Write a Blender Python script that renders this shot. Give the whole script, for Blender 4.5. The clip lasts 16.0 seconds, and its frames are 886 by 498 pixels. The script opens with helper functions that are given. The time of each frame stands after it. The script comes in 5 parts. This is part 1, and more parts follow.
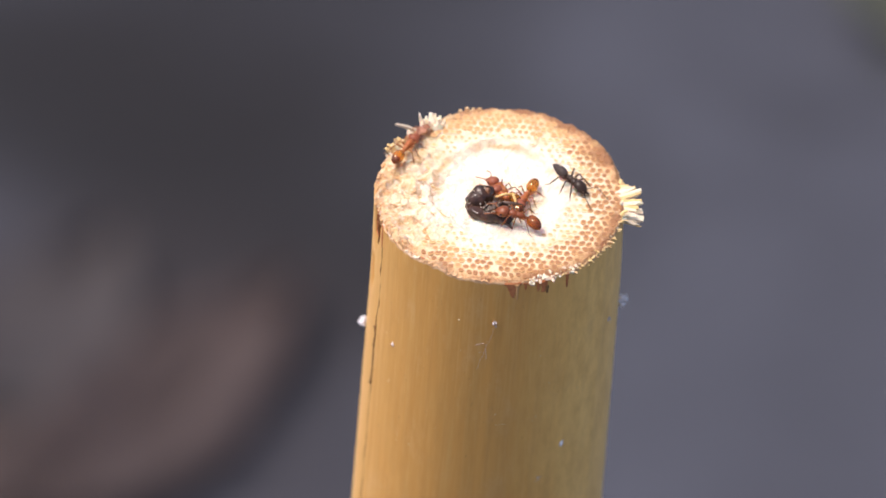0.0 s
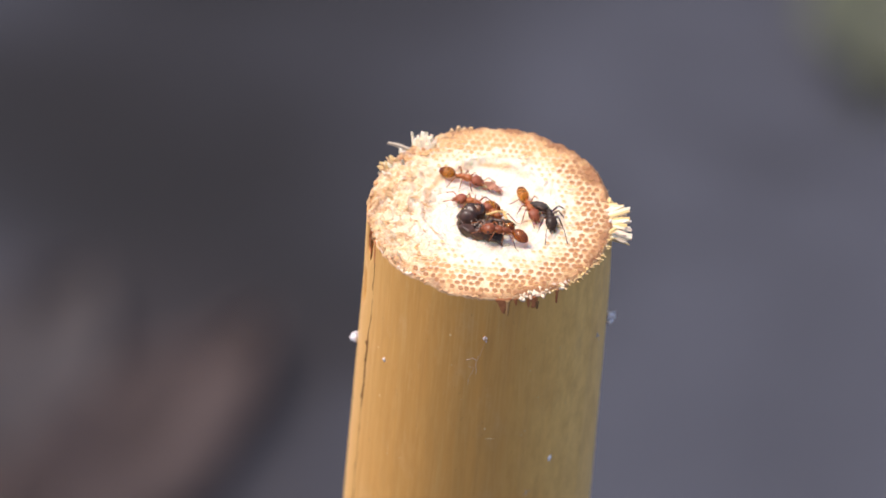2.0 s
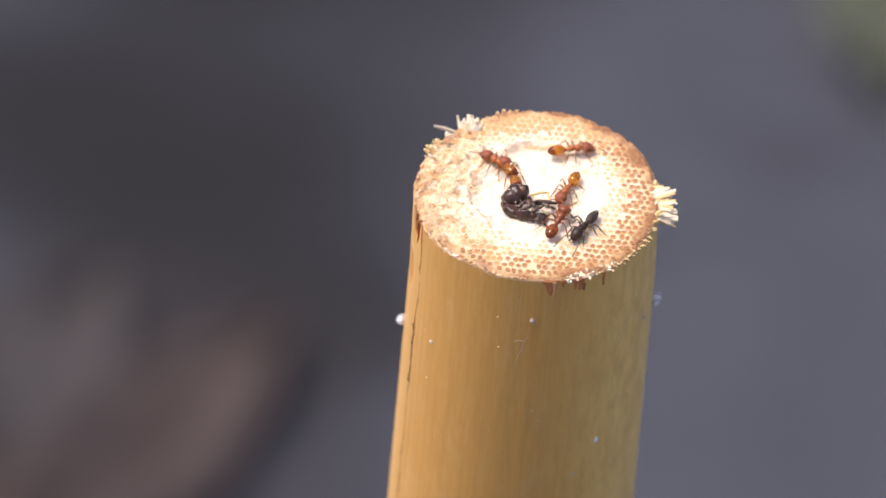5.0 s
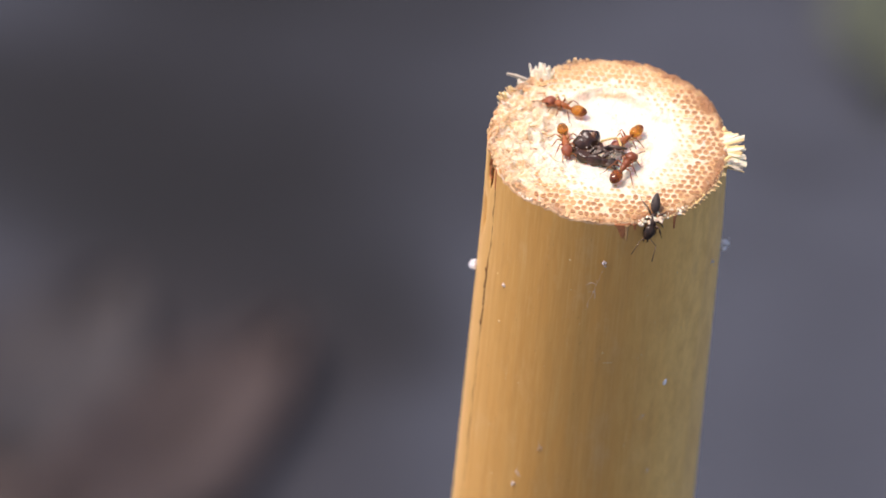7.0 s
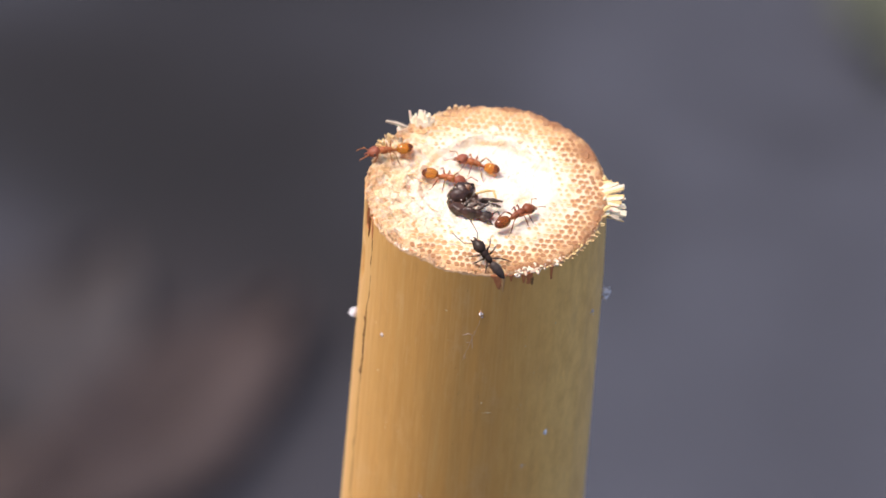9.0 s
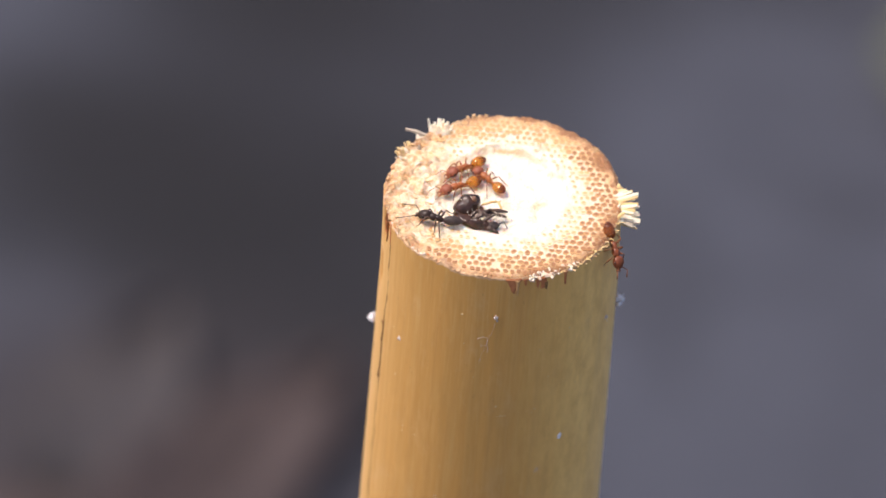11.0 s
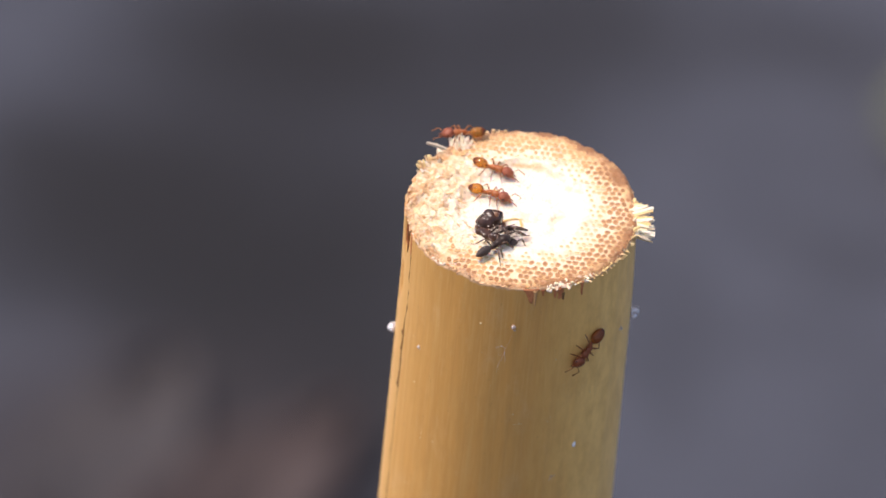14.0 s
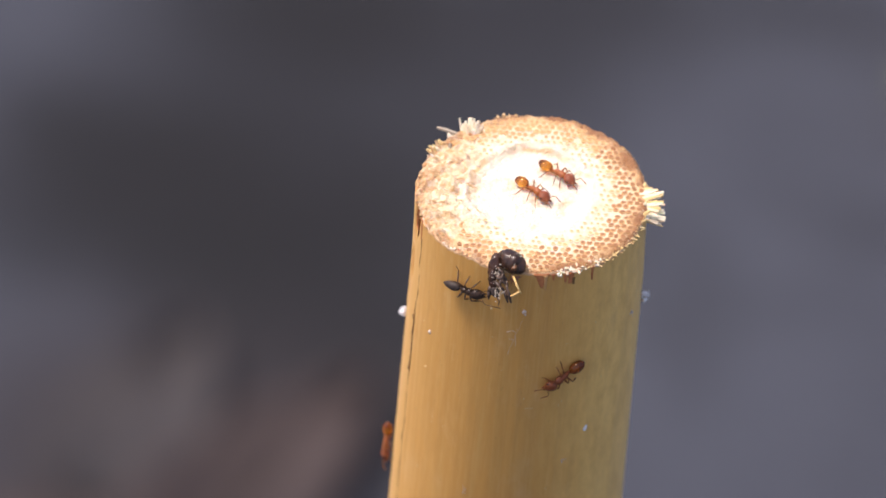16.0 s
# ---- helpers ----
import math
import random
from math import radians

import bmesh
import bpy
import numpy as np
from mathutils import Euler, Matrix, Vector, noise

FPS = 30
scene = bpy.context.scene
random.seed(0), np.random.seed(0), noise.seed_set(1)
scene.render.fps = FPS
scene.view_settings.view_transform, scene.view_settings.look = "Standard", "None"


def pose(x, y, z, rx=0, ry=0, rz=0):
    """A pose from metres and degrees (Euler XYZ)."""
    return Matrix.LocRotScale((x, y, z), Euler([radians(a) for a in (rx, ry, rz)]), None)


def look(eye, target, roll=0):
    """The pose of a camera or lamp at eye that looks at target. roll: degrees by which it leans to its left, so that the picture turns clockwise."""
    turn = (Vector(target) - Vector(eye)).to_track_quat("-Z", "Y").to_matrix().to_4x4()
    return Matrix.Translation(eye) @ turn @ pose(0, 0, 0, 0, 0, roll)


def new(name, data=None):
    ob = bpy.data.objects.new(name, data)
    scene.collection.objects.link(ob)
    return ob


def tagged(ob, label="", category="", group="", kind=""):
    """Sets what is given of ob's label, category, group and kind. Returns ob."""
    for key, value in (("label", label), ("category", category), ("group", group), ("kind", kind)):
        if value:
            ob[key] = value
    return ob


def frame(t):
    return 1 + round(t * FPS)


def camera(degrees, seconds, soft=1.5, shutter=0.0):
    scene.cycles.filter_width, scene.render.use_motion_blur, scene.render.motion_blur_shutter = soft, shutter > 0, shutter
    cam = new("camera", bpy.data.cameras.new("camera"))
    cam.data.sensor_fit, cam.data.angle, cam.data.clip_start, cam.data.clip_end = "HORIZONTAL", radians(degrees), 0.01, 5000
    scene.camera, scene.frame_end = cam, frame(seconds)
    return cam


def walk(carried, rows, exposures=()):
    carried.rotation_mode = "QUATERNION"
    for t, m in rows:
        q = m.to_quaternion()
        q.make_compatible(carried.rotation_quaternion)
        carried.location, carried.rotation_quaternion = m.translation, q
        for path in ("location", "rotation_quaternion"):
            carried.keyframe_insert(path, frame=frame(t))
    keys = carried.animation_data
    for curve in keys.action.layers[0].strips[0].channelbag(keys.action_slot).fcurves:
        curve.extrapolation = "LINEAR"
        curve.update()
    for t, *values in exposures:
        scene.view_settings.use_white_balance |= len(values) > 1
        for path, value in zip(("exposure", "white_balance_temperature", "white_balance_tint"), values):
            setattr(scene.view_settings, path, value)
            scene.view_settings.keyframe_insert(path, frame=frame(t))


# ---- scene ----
cam = camera(7.1, 16.0, soft=1.6)
# shallow depth of field of a close-up lens
cam.data.dof.use_dof = True
cam.data.dof.aperture_fstop = 44.0

PATH = [
    (0, 0, -0.306437, 0.707131, 49.435, -3.3789, 3.4393),
    (0.3, -0.001045, -0.307467, 0.706668, 49.4767, -3.4724, 3.4155),
    (0.5, -0.001742, -0.308153, 0.70636, 49.5566, -3.5853, 3.4981),
    (0.8, -0.002901, -0.309181, 0.706124, 49.6057, -3.4812, 3.2417),
    (1, -0.003674, -0.309867, 0.705966, 49.7392, -3.4862, 3.1351),
    (1.3, -0.003955, -0.311691, 0.706149, 49.8146, -3.5328, 3.2387),
    (1.5, -0.004143, -0.312907, 0.706271, 49.8314, -3.9242, 3.3868),
    (1.8, -0.002639, -0.312881, 0.708033, 49.9598, -3.6468, 3.3832),
    (2, -0.001636, -0.312863, 0.709207, 49.9169, -3.7946, 3.3503),
    (2.3, -0.001097, -0.311974, 0.708604, 49.9944, -3.5000, 2.9860),
    (2.5, -0.000738, -0.311381, 0.708202, 49.8853, -3.6401, 3.3789),
    (2.8, 0.000017, -0.312371, 0.708508, 49.8862, -3.5394, 3.3083),
    (3, 0.00052, -0.313031, 0.708712, 49.9897, -3.2149, 3.1029),
    (3.3, -0.000937, -0.312576, 0.707928, 49.9341, -3.5006, 3.3389),
    (3.5, -0.001908, -0.312273, 0.707406, 49.9159, -3.6271, 3.3969),
    (3.8, -0.002592, -0.314388, 0.708038, 49.9883, -3.7596, 3.3717),
    (4, -0.003048, -0.315798, 0.708459, 49.9793, -3.5745, 3.1716),
    (4.2, -0.004049, -0.314547, 0.707663, 49.9654, -3.7114, 3.2516),
    (6.3, -0.004581, -0.31995, 0.711285, 50.0121, -3.6157, 3.1776),
    (6.5, -0.005412, -0.321491, 0.709878, 50.216, -3.73, 3.1303),
    (6.8, -0.007739, -0.323402, 0.709353, 50.2470, -3.6028, 2.7862),
    (7, -0.009291, -0.324676, 0.709003, 50.3211, -3.8742, 3.1627),
    (7.3, -0.009268, -0.32607, 0.708792, 50.3483, -4.0416, 3.2411),
    (7.5, -0.009252, -0.326999, 0.708651, 50.429, -4.1768, 3.0965),
    (7.8, -0.006307, -0.322936, 0.709738, 50.1221, -4.0512, 3.1698),
    (8, -0.004344, -0.320228, 0.710462, 50.0724, -4.3828, 3.5187),
    (8.3, -0.001747, -0.317181, 0.711922, 49.9672, -3.7436, 2.9826),
    (8.5, -0.000015, -0.31515, 0.712896, 49.7933, -3.6327, 3.4247),
    (9, 0.001222, -0.317173, 0.713105, 49.7143, -3.6017, 3.6749),
    (9.2, 0.001722, -0.317987, 0.71319, 49.8053, -3.487, 3.8979),
    (11.3, 0.007121, -0.326551, 0.714022, 50.4986, -3.6072, 4.6545),
    (11.5, 0.009374, -0.325553, 0.713362, 50.522, -3.6133, 4.8182),
    (11.8, 0.006896, -0.326113, 0.714236, 50.5448, -3.9578, 4.7419),
    (12, 0.005244, -0.326486, 0.714819, 50.4579, -3.8104, 4.6455),
    (12.3, 0.004219, -0.330828, 0.714089, 50.5021, -3.9712, 4.6417),
    (12.5, 0.003535, -0.333722, 0.713603, 50.8032, -3.9825, 4.6316),
    (12.8, 0.002366, -0.334412, 0.71388, 50.9037, -4.1960, 4.6585),
    (13, 0.001586, -0.334872, 0.714065, 51.0037, -3.9992, 4.5676),
    (13.3, 0.001564, -0.33696, 0.714849, 51.0584, -4.1612, 4.4784),
    (13.5, 0.00155, -0.338352, 0.715372, 51.2246, -4.3712, 4.3759),
    (13.8, 0.003169, -0.337159, 0.716553, 51.1871, -4.0833, 4.4415),
    (14, 0.004249, -0.336363, 0.71734, 51.0228, -4.0525, 4.7638),
    (14.3, 0.005465, -0.336367, 0.717939, 51.0649, -4.0195, 4.8310),
    (14.5, 0.006276, -0.33637, 0.718338, 51.2344, -3.8775, 4.6781),
    (14.8, 0.006297, -0.336917, 0.71846, 51.0256, -3.9127, 4.9123),
    (15, 0.006311, -0.337282, 0.718542, 50.9327, -3.7757, 4.8351),
    (15.3, 0.004548, -0.33669, 0.716734, 50.8438, -3.8504, 4.8173),
    (15.5, 0.003376, -0.336273, 0.715521, 51.0556, -3.9466, 4.7509),
    (15.8, 0.00436, -0.336023, 0.7175, 50.9137, -3.9255, 4.7066),
    (16, 0.005015, -0.335869, 0.718836, 50.7124, -3.7958, 4.8201),
]
walk(cam, [(t, pose(*p)) for t, *p in PATH], exposures=[(0, 0.50, 6500, 18), (16, 0.50, 6500, 18)])

# ---- light ----
SUN_TO = Vector((-0.41, 0.03, 0.88)).normalized()
world = bpy.data.worlds.new("daylight")
scene.world = world
world.use_nodes = True
wn = world.node_tree.nodes
sky = wn.new("ShaderNodeTexSky")
sky.sky_type = "NISHITA"
sky.sun_disc = False
sky.sun_elevation = math.asin(SUN_TO.z)
sky.dust_density = 3.0
sky.ozone_density = 0.4
sky.sun_rotation = math.atan2(SUN_TO.x, SUN_TO.y)
wn["Background"].inputs["Strength"].default_value = 0.15
world.node_tree.links.new(sky.outputs[0], wn["Background"].inputs["Color"])
sun_data = bpy.data.lights.new("sun", "SUN")
sun_data.energy = 2.7
sun_data.angle = radians(18)
sun_data.color = (1.0, 0.93, 0.82)
sun = new("sun", sun_data)
sun.matrix_world = look(SUN_TO * 5, (0, 0, 0))

MM = 0.001
TOP = 0.45           # height of the cut above the ground
RAD = 7.0 * MM       # radius of the cane at the cut
SLANT = math.tan(radians(4.0))


# ---- materials ----
class Mat:
    """A small wrapper to lay out shader nodes."""

    def __init__(self, name, rough=0.5, **more):
        self.m = bpy.data.materials.new(name)
        self.m.use_nodes = True
        self.t = self.m.node_tree
        self.b = self.t.nodes["Principled BSDF"]
        self.b.inputs["Roughness"].default_value = rough
        for key, value in more.items():
            self.b.inputs[key.replace("_", " ")].default_value = value
        self.co = self.t.nodes.new("ShaderNodeTexCoord").outputs["Object"]

    def node(self, kind, **inputs):
        n = self.t.nodes.new(kind)
        for key, value in inputs.items():
            self.put(n, key.replace("_", " "), value)
        return n

    def put(self, n, key, value):
        if isinstance(value, bpy.types.NodeSocket):
            self.t.links.new(value, n.inputs[key])
        else:
            n.inputs[key].default_value = value

    def stretch(self, scale):
        n = self.node("ShaderNodeMapping", Vector=self.co)
        n.inputs["Scale"].default_value = scale
        return n.outputs[0]

    def noise(self, scale, vector=None, detail=4.0, rough=0.55):
        return self.node("ShaderNodeTexNoise", Vector=vector or self.co, Scale=scale, Detail=detail, Roughness=rough).outputs["Fac"]

    def ramp(self, fac, *stops):
        n = self.node("ShaderNodeValToRGB", Fac=fac)
        e = n.color_ramp.elements
        while len(e) < len(stops):
            e.new(0.5)
        for el, (at, c) in zip(e, stops):
            el.position = at
            el.color = (*c, 1) if len(c) == 3 else c
        return n.outputs[0]

    def mix(self, fac, a, b, how="MIX"):
        n = self.t.nodes.new("ShaderNodeMix")
        n.data_type, n.blend_type = "RGBA", how
        for i, v in ((0, fac), (6, a), (7, b)):
            if isinstance(v, bpy.types.NodeSocket):
                self.t.links.new(v, n.inputs[i])
            else:
                n.inputs[i].default_value = v if i == 0 else (*v, 1)
        return n.outputs[2]

    def math(self, how, a, b=0.0):
        n = self.t.nodes.new("ShaderNodeMath")
        n.operation = how
        for i, v in ((0, a), (1, b)):
            if isinstance(v, bpy.types.NodeSocket):
                self.t.links.new(v, n.inputs[i])
            else:
                n.inputs[i].default_value = v
        return n.outputs[0]

    def color(self, c):
        self.put(self.b, "Base Color", c if isinstance(c, bpy.types.NodeSocket) else (*c, 1))
        return self

    def bump(self, height, distance, strength=1.0):
        n = self.node("ShaderNodeBump", Height=height, Distance=distance, Strength=strength)
        self.t.links.new(n.outputs[0], self.b.inputs["Normal"])
        return self


def mat_skin():
    k = Mat("cane_skin", 0.42, Coat_Weight=0.18, Coat_Roughness=0.3, Sheen_Weight=0.5, Sheen_Roughness=0.42)
    k.put(k.b, "Sheen Tint", (1.0, 0.71, 0.32, 1))
    fine = k.noise(6500, k.stretch((1, 1, 0.045)), 4, 0.6)
    line = k.noise(2600, k.stretch((1, 1, 0.055)), 5, 0.64)
    broad = k.noise(700, k.stretch((1, 1, 0.04)), 4)
    blot = k.noise(150, k.stretch((1, 1, 0.6)), 5)
    mott = k.noise(1500, k.stretch((1, 1, 0.25)), 5, 0.65)
    smudge = k.noise(620, k.stretch((1, 1, 0.42)), 6, 0.7)
    c = k.ramp(broad, (0.3, (0.600, 0.288, 0.060)), (0.52, (0.632, 0.308, 0.068)), (0.75, (0.668, 0.334, 0.080)))
    c = k.mix(k.ramp(line, (0.50, (0, 0, 0)), (0.74, (0.30, 0.30, 0.30))), c, (0.500, 0.235, 0.056))
    c = k.mix(k.ramp(line, (0.26, (0.36, 0.36, 0.36)), (0.46, (0, 0, 0))), c, (0.720, 0.410, 0.130))
    c = k.mix(k.ramp(fine, (0.46, (0, 0, 0)), (0.72, (0.32, 0.32, 0.32))), c, (0.750, 0.465, 0.175))
    c = k.mix(k.ramp(blot, (0.42, (0, 0, 0)), (0.72, (0.42, 0.42, 0.42))), c, (0.585, 0.322, 0.086))
    c = k.mix(k.ramp(mott, (0.46, (0, 0, 0)), (0.72, (0.40, 0.40, 0.40))), c, (0.505, 0.245, 0.052))
    c = k.mix(k.ramp(smudge, (0.54, (0, 0, 0)), (0.72, (0.48, 0.48, 0.48))), c, (0.690, 0.420, 0.180))
    vein = k.noise(1250, k.stretch((1, 1, 0.030)), 4, 0.6)
    c = k.mix(k.ramp(vein, (0.56, (0, 0, 0)), (0.68, (0.28, 0.28, 0.28))), c, (0.430, 0.195, 0.055))
    c = k.mix(k.ramp(vein, (0.30, (0.34, 0.34, 0.34)), (0.42, (0, 0, 0))), c, (0.640, 0.390, 0.130))
    patchy = k.noise(300, k.stretch((1, 1, 0.5)), 5, 0.65)
    c = k.mix(k.ramp(patchy, (0.48, (0, 0, 0)), (0.70, (0.28, 0.28, 0.28))), c, (0.540, 0.270, 0.058))
    speck = k.noise(4200, k.stretch((1, 1, 0.5)), 2)
    c = k.mix(k.ramp(speck, (0.70, (0, 0, 0)), (0.78, (0.45, 0.45, 0.45))), c, (0.300, 0.150, 0.040))
    # light on the right flank painted into the colour, mottled with pale smudges
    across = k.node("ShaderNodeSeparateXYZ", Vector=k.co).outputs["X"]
    side_light = k.math("MULTIPLY", k.ramp(k.math("DIVIDE", across, RAD), (0.22, (0, 0, 0)), (0.80, (1, 1, 1))), k.ramp(k.noise(1100, k.stretch((1, 1, 0.45)), 6, 0.7), (0.36, (0.40, 0.40, 0.40)), (0.64, (0.95, 0.95, 0.95))))
    c = k.mix(side_light, c, (0.980, 0.600, 0.180))
    k.color(c)
    k.put(k.b, "Roughness", k.math("ADD", k.math("MULTIPLY", blot, 0.25), 0.32))
    return k.bump(k.math("ADD", k.math("MULTIPLY", fine, 0.4), k.math("ADD", line, k.math("MULTIPLY", mott, 0.5))), 0.00003, 0.45).m


def mat_cut():
    k = Mat("cane_cut", 0.8)
    flat = k.stretch((1, 1, 0))
    r = k.node("ShaderNodeVectorMath", Vector=flat)
    r.operation = "LENGTH"
    wob = k.math("MULTIPLY", k.math("SUBTRACT", k.noise(420, flat, 5), 0.5), 3.4 * MM)
    rr = k.math("DIVIDE", k.math("ADD", r.outputs["Value"], wob), RAD)
    base = k.ramp(rr, (0.0, (0.90, 0.80, 0.65)), (0.58, (0.90, 0.78, 0.61)), (0.74, (0.95, 0.765, 0.53)), (0.87, (0.93, 0.68, 0.41)), (0.92, (0.82, 0.515, 0.27)), (0.96, (0.52, 0.280, 0.128)), (1.0, (0.36, 0.165, 0.070)))
    # pale tissue with tan smears and fine cells
    smear = k.noise(700, flat, 6, 0.65)
    c = k.mix(k.ramp(smear, (0.52, (0, 0, 0)), (0.68, (0.7, 0.7, 0.7))), base, (0.66, 0.42, 0.19))
    sep = k.node("ShaderNodeSeparateXYZ", Vector=flat)
    side = k.ramp(k.math("DIVIDE", k.math("MULTIPLY", sep.outputs["X"], -1.0), RAD), (0.30, (0, 0, 0)), (0.75, (1, 1, 1)))
    rag = k.ramp(k.noise(850, k.stretch((1, 1.6, 1)), 6, 0.68), (0.48, (0, 0, 0)), (0.60, (1, 1, 1)))
    tuft = k.ramp(k.noise(560, k.stretch((1, 1.5, 1)), 6, 0.7), (0.42, (0, 0, 0)), (0.56, (0.75, 0.75, 0.75)))
    c = k.mix(k.math("MULTIPLY", side, tuft), c, (0.86, 0.70, 0.50))
    c = k.mix(k.math("MULTIPLY", k.math("MULTIPLY", side, rag), 0.9), c, (0.56, 0.31, 0.135))
    grain = k.ramp(k.noise(2300, k.stretch((1, 1.4, 1)), 5, 0.62), (0.50, (0, 0, 0)), (0.58, (1, 1, 1)))
    outer = k.ramp(rr, (0.50, (0, 0, 0)), (0.70, (1, 1, 1)))
    c = k.mix(k.math("MULTIPLY", k.math("MULTIPLY", k.math("MULTIPLY", side, outer), grain), 0.55), c, (0.60, 0.36, 0.16))
    # shade of the saucer's wall, put in as tan colour round its far lip
    lipv = k.node("ShaderNodeMapping", Vector=flat)
    lipv.inputs["Location"].default_value = (0.03 * RAD, -0.035 * RAD, 0)
    ld = k.node("ShaderNodeVectorMath", Vector=lipv.outputs[0])
    ld.operation = "LENGTH"
    lr = k.math("ADD", k.math("DIVIDE", ld.outputs["Value"], RAD), k.math("MULTIPLY", k.math("SUBTRACT", k.noise(600, flat, 4), 0.5), 0.10))
    ring = k.ramp(lr, (0.475, (0, 0, 0)), (0.505, (1, 1, 1)), (0.52, (1, 1, 1)), (0.545, (0, 0, 0)))
    curl = k.ramp(k.noise(330, k.stretch((1, 1.4, 0)), 4), (0.42, (0, 0, 0)), (0.56, (1, 1, 1)))
    far = k.ramp(k.math("DIVIDE", k.math("SUBTRACT", sep.outputs["Y"], k.math("MULTIPLY", sep.outputs["X"], 0.4)), RAD), (0.10, (0, 0, 0)), (0.45, (1, 1, 1)))
    c = k.mix(k.math("MULTIPLY", k.math("MULTIPLY", ring, far), k.math("ADD", k.math("MULTIPLY", curl, 0.75), 0.18)), c, (0.66, 0.43, 0.21))
    blots = k.ramp(k.noise(480, k.stretch((1, 1.3, 0)), 3), (0.60, (0, 0, 0)), (0.68, (0.75, 0.75, 0.75)))
    c = k.mix(k.math("MULTIPLY", blots, k.ramp(lr, (0.56, (0, 0, 0)), (0.62, (1, 1, 1)))), c, (0.74, 0.53, 0.30))
    vor = k.node("ShaderNodeTexVoronoi", Vector=flat, Scale=5200.0)
    cells = k.ramp(vor.outputs["Distance"], (0.0, (0.86, 0.83, 0.79)), (0.55, (1, 1, 1)))
    c = k.mix(0.6, c, cells, "MULTIPLY")
    fleck = k.ramp(k.noise(3600, flat, 5, 0.7), (0.40, (0.62, 0.52, 0.42)), (0.56, (1, 1, 1)))
    c = k.mix(k.ramp(rr, (0.62, (0, 0, 0)), (0.95, (0.40, 0.40, 0.40))), c, k.mix(1.0, c, fleck, "MULTIPLY"))
    k.color(c)
    k.put(k.b, "Subsurface Weight", 0.35)
    k.put(k.b, "Subsurface Radius", (0.0008, 0.0005, 0.00025))
    k.put(k.b, "Subsurface Scale", 1.0)
    h = k.math("ADD", k.noise(6000, None, 4), k.math("MULTIPLY", k.noise(1500, None, 4), 2.0))
    return k.bump(h, 0.00016, 1.0).m


def mat_plain(name, a, b, scale, rough=0.6, lump=0.00003, **more):
    k = Mat(name, rough, **more)
    n = k.noise(scale, None, 5)
    k.color(k.ramp(n, (0.3, a), (0.7, b)))
    return k.bump(k.noise(scale * 3, None, 4), lump, 0.8).m


def mat_each(name, a, b, rough=0.75, **more):
    """A colour that differs from piece to piece."""
    k = Mat(name, rough, **more)
    rnd = k.node("ShaderNodeObjectInfo").outputs["Random"]
    isl = k.node("ShaderNodeNewGeometry").outputs["Random Per Island"]
    f = k.math("FRACT", k.math("ADD", rnd, isl))
    k.color(k.mix(k.math("MULTIPLY", k.noise(5000, None, 5, 0.7), 0.9), k.mix(f, a, b), b))
    return k.bump(k.noise(9000), 0.00002, 0.8).m


def mat_ground():
    """Bare blue-grey soil with soft dark and brownish patches."""
    k = Mat("ground_soil", 0.92, Specular_IOR_Level=0.2)
    warp = k.node("ShaderNodeTexNoise", Vector=k.co, Scale=38.0, Detail=3.0).outputs["Color"]
    w = k.node("ShaderNodeVectorMath")
    w.operation = "SCALE"
    w.inputs["Scale"].default_value = 0.030
    k.t.links.new(warp, w.inputs[0])
    v = k.node("ShaderNodeVectorMath")
    v.operation = "ADD"
    k.t.links.new(k.co, v.inputs[0])
    k.t.links.new(w.outputs[0], v.inputs[1])

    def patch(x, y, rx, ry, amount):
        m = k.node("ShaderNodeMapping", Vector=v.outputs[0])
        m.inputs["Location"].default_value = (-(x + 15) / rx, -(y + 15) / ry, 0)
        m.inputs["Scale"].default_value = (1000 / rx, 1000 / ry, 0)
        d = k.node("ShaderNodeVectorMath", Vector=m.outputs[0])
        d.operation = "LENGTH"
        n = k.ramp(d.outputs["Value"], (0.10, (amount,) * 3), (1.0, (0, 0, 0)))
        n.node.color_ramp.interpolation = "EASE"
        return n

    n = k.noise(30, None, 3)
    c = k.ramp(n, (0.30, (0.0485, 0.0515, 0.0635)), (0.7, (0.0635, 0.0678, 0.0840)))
    # soft-edged darker patches, then two brownish ones, mixed over the soil
    soil_dark = (0.0156, 0.0152, 0.0166)
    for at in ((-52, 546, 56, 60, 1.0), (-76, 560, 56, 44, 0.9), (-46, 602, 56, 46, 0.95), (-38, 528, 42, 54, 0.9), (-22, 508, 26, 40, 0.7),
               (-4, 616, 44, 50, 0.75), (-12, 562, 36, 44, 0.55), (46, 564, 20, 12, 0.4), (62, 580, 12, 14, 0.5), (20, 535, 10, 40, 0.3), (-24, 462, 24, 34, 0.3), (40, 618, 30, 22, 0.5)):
        c = k.mix(patch(*at), c, soil_dark)
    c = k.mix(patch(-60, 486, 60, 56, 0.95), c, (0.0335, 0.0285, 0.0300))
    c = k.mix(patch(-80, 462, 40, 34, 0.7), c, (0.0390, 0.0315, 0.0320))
    grit = k.noise(420, None, 4)
    k.color(k.mix(0.25, c, k.ramp(grit, (0.3, (0.3, 0.3, 0.3)), (0.7, (1, 1, 1))), "MULTIPLY"))
    return k.bump(k.noise(160, None, 5), 0.003, 0.5).m


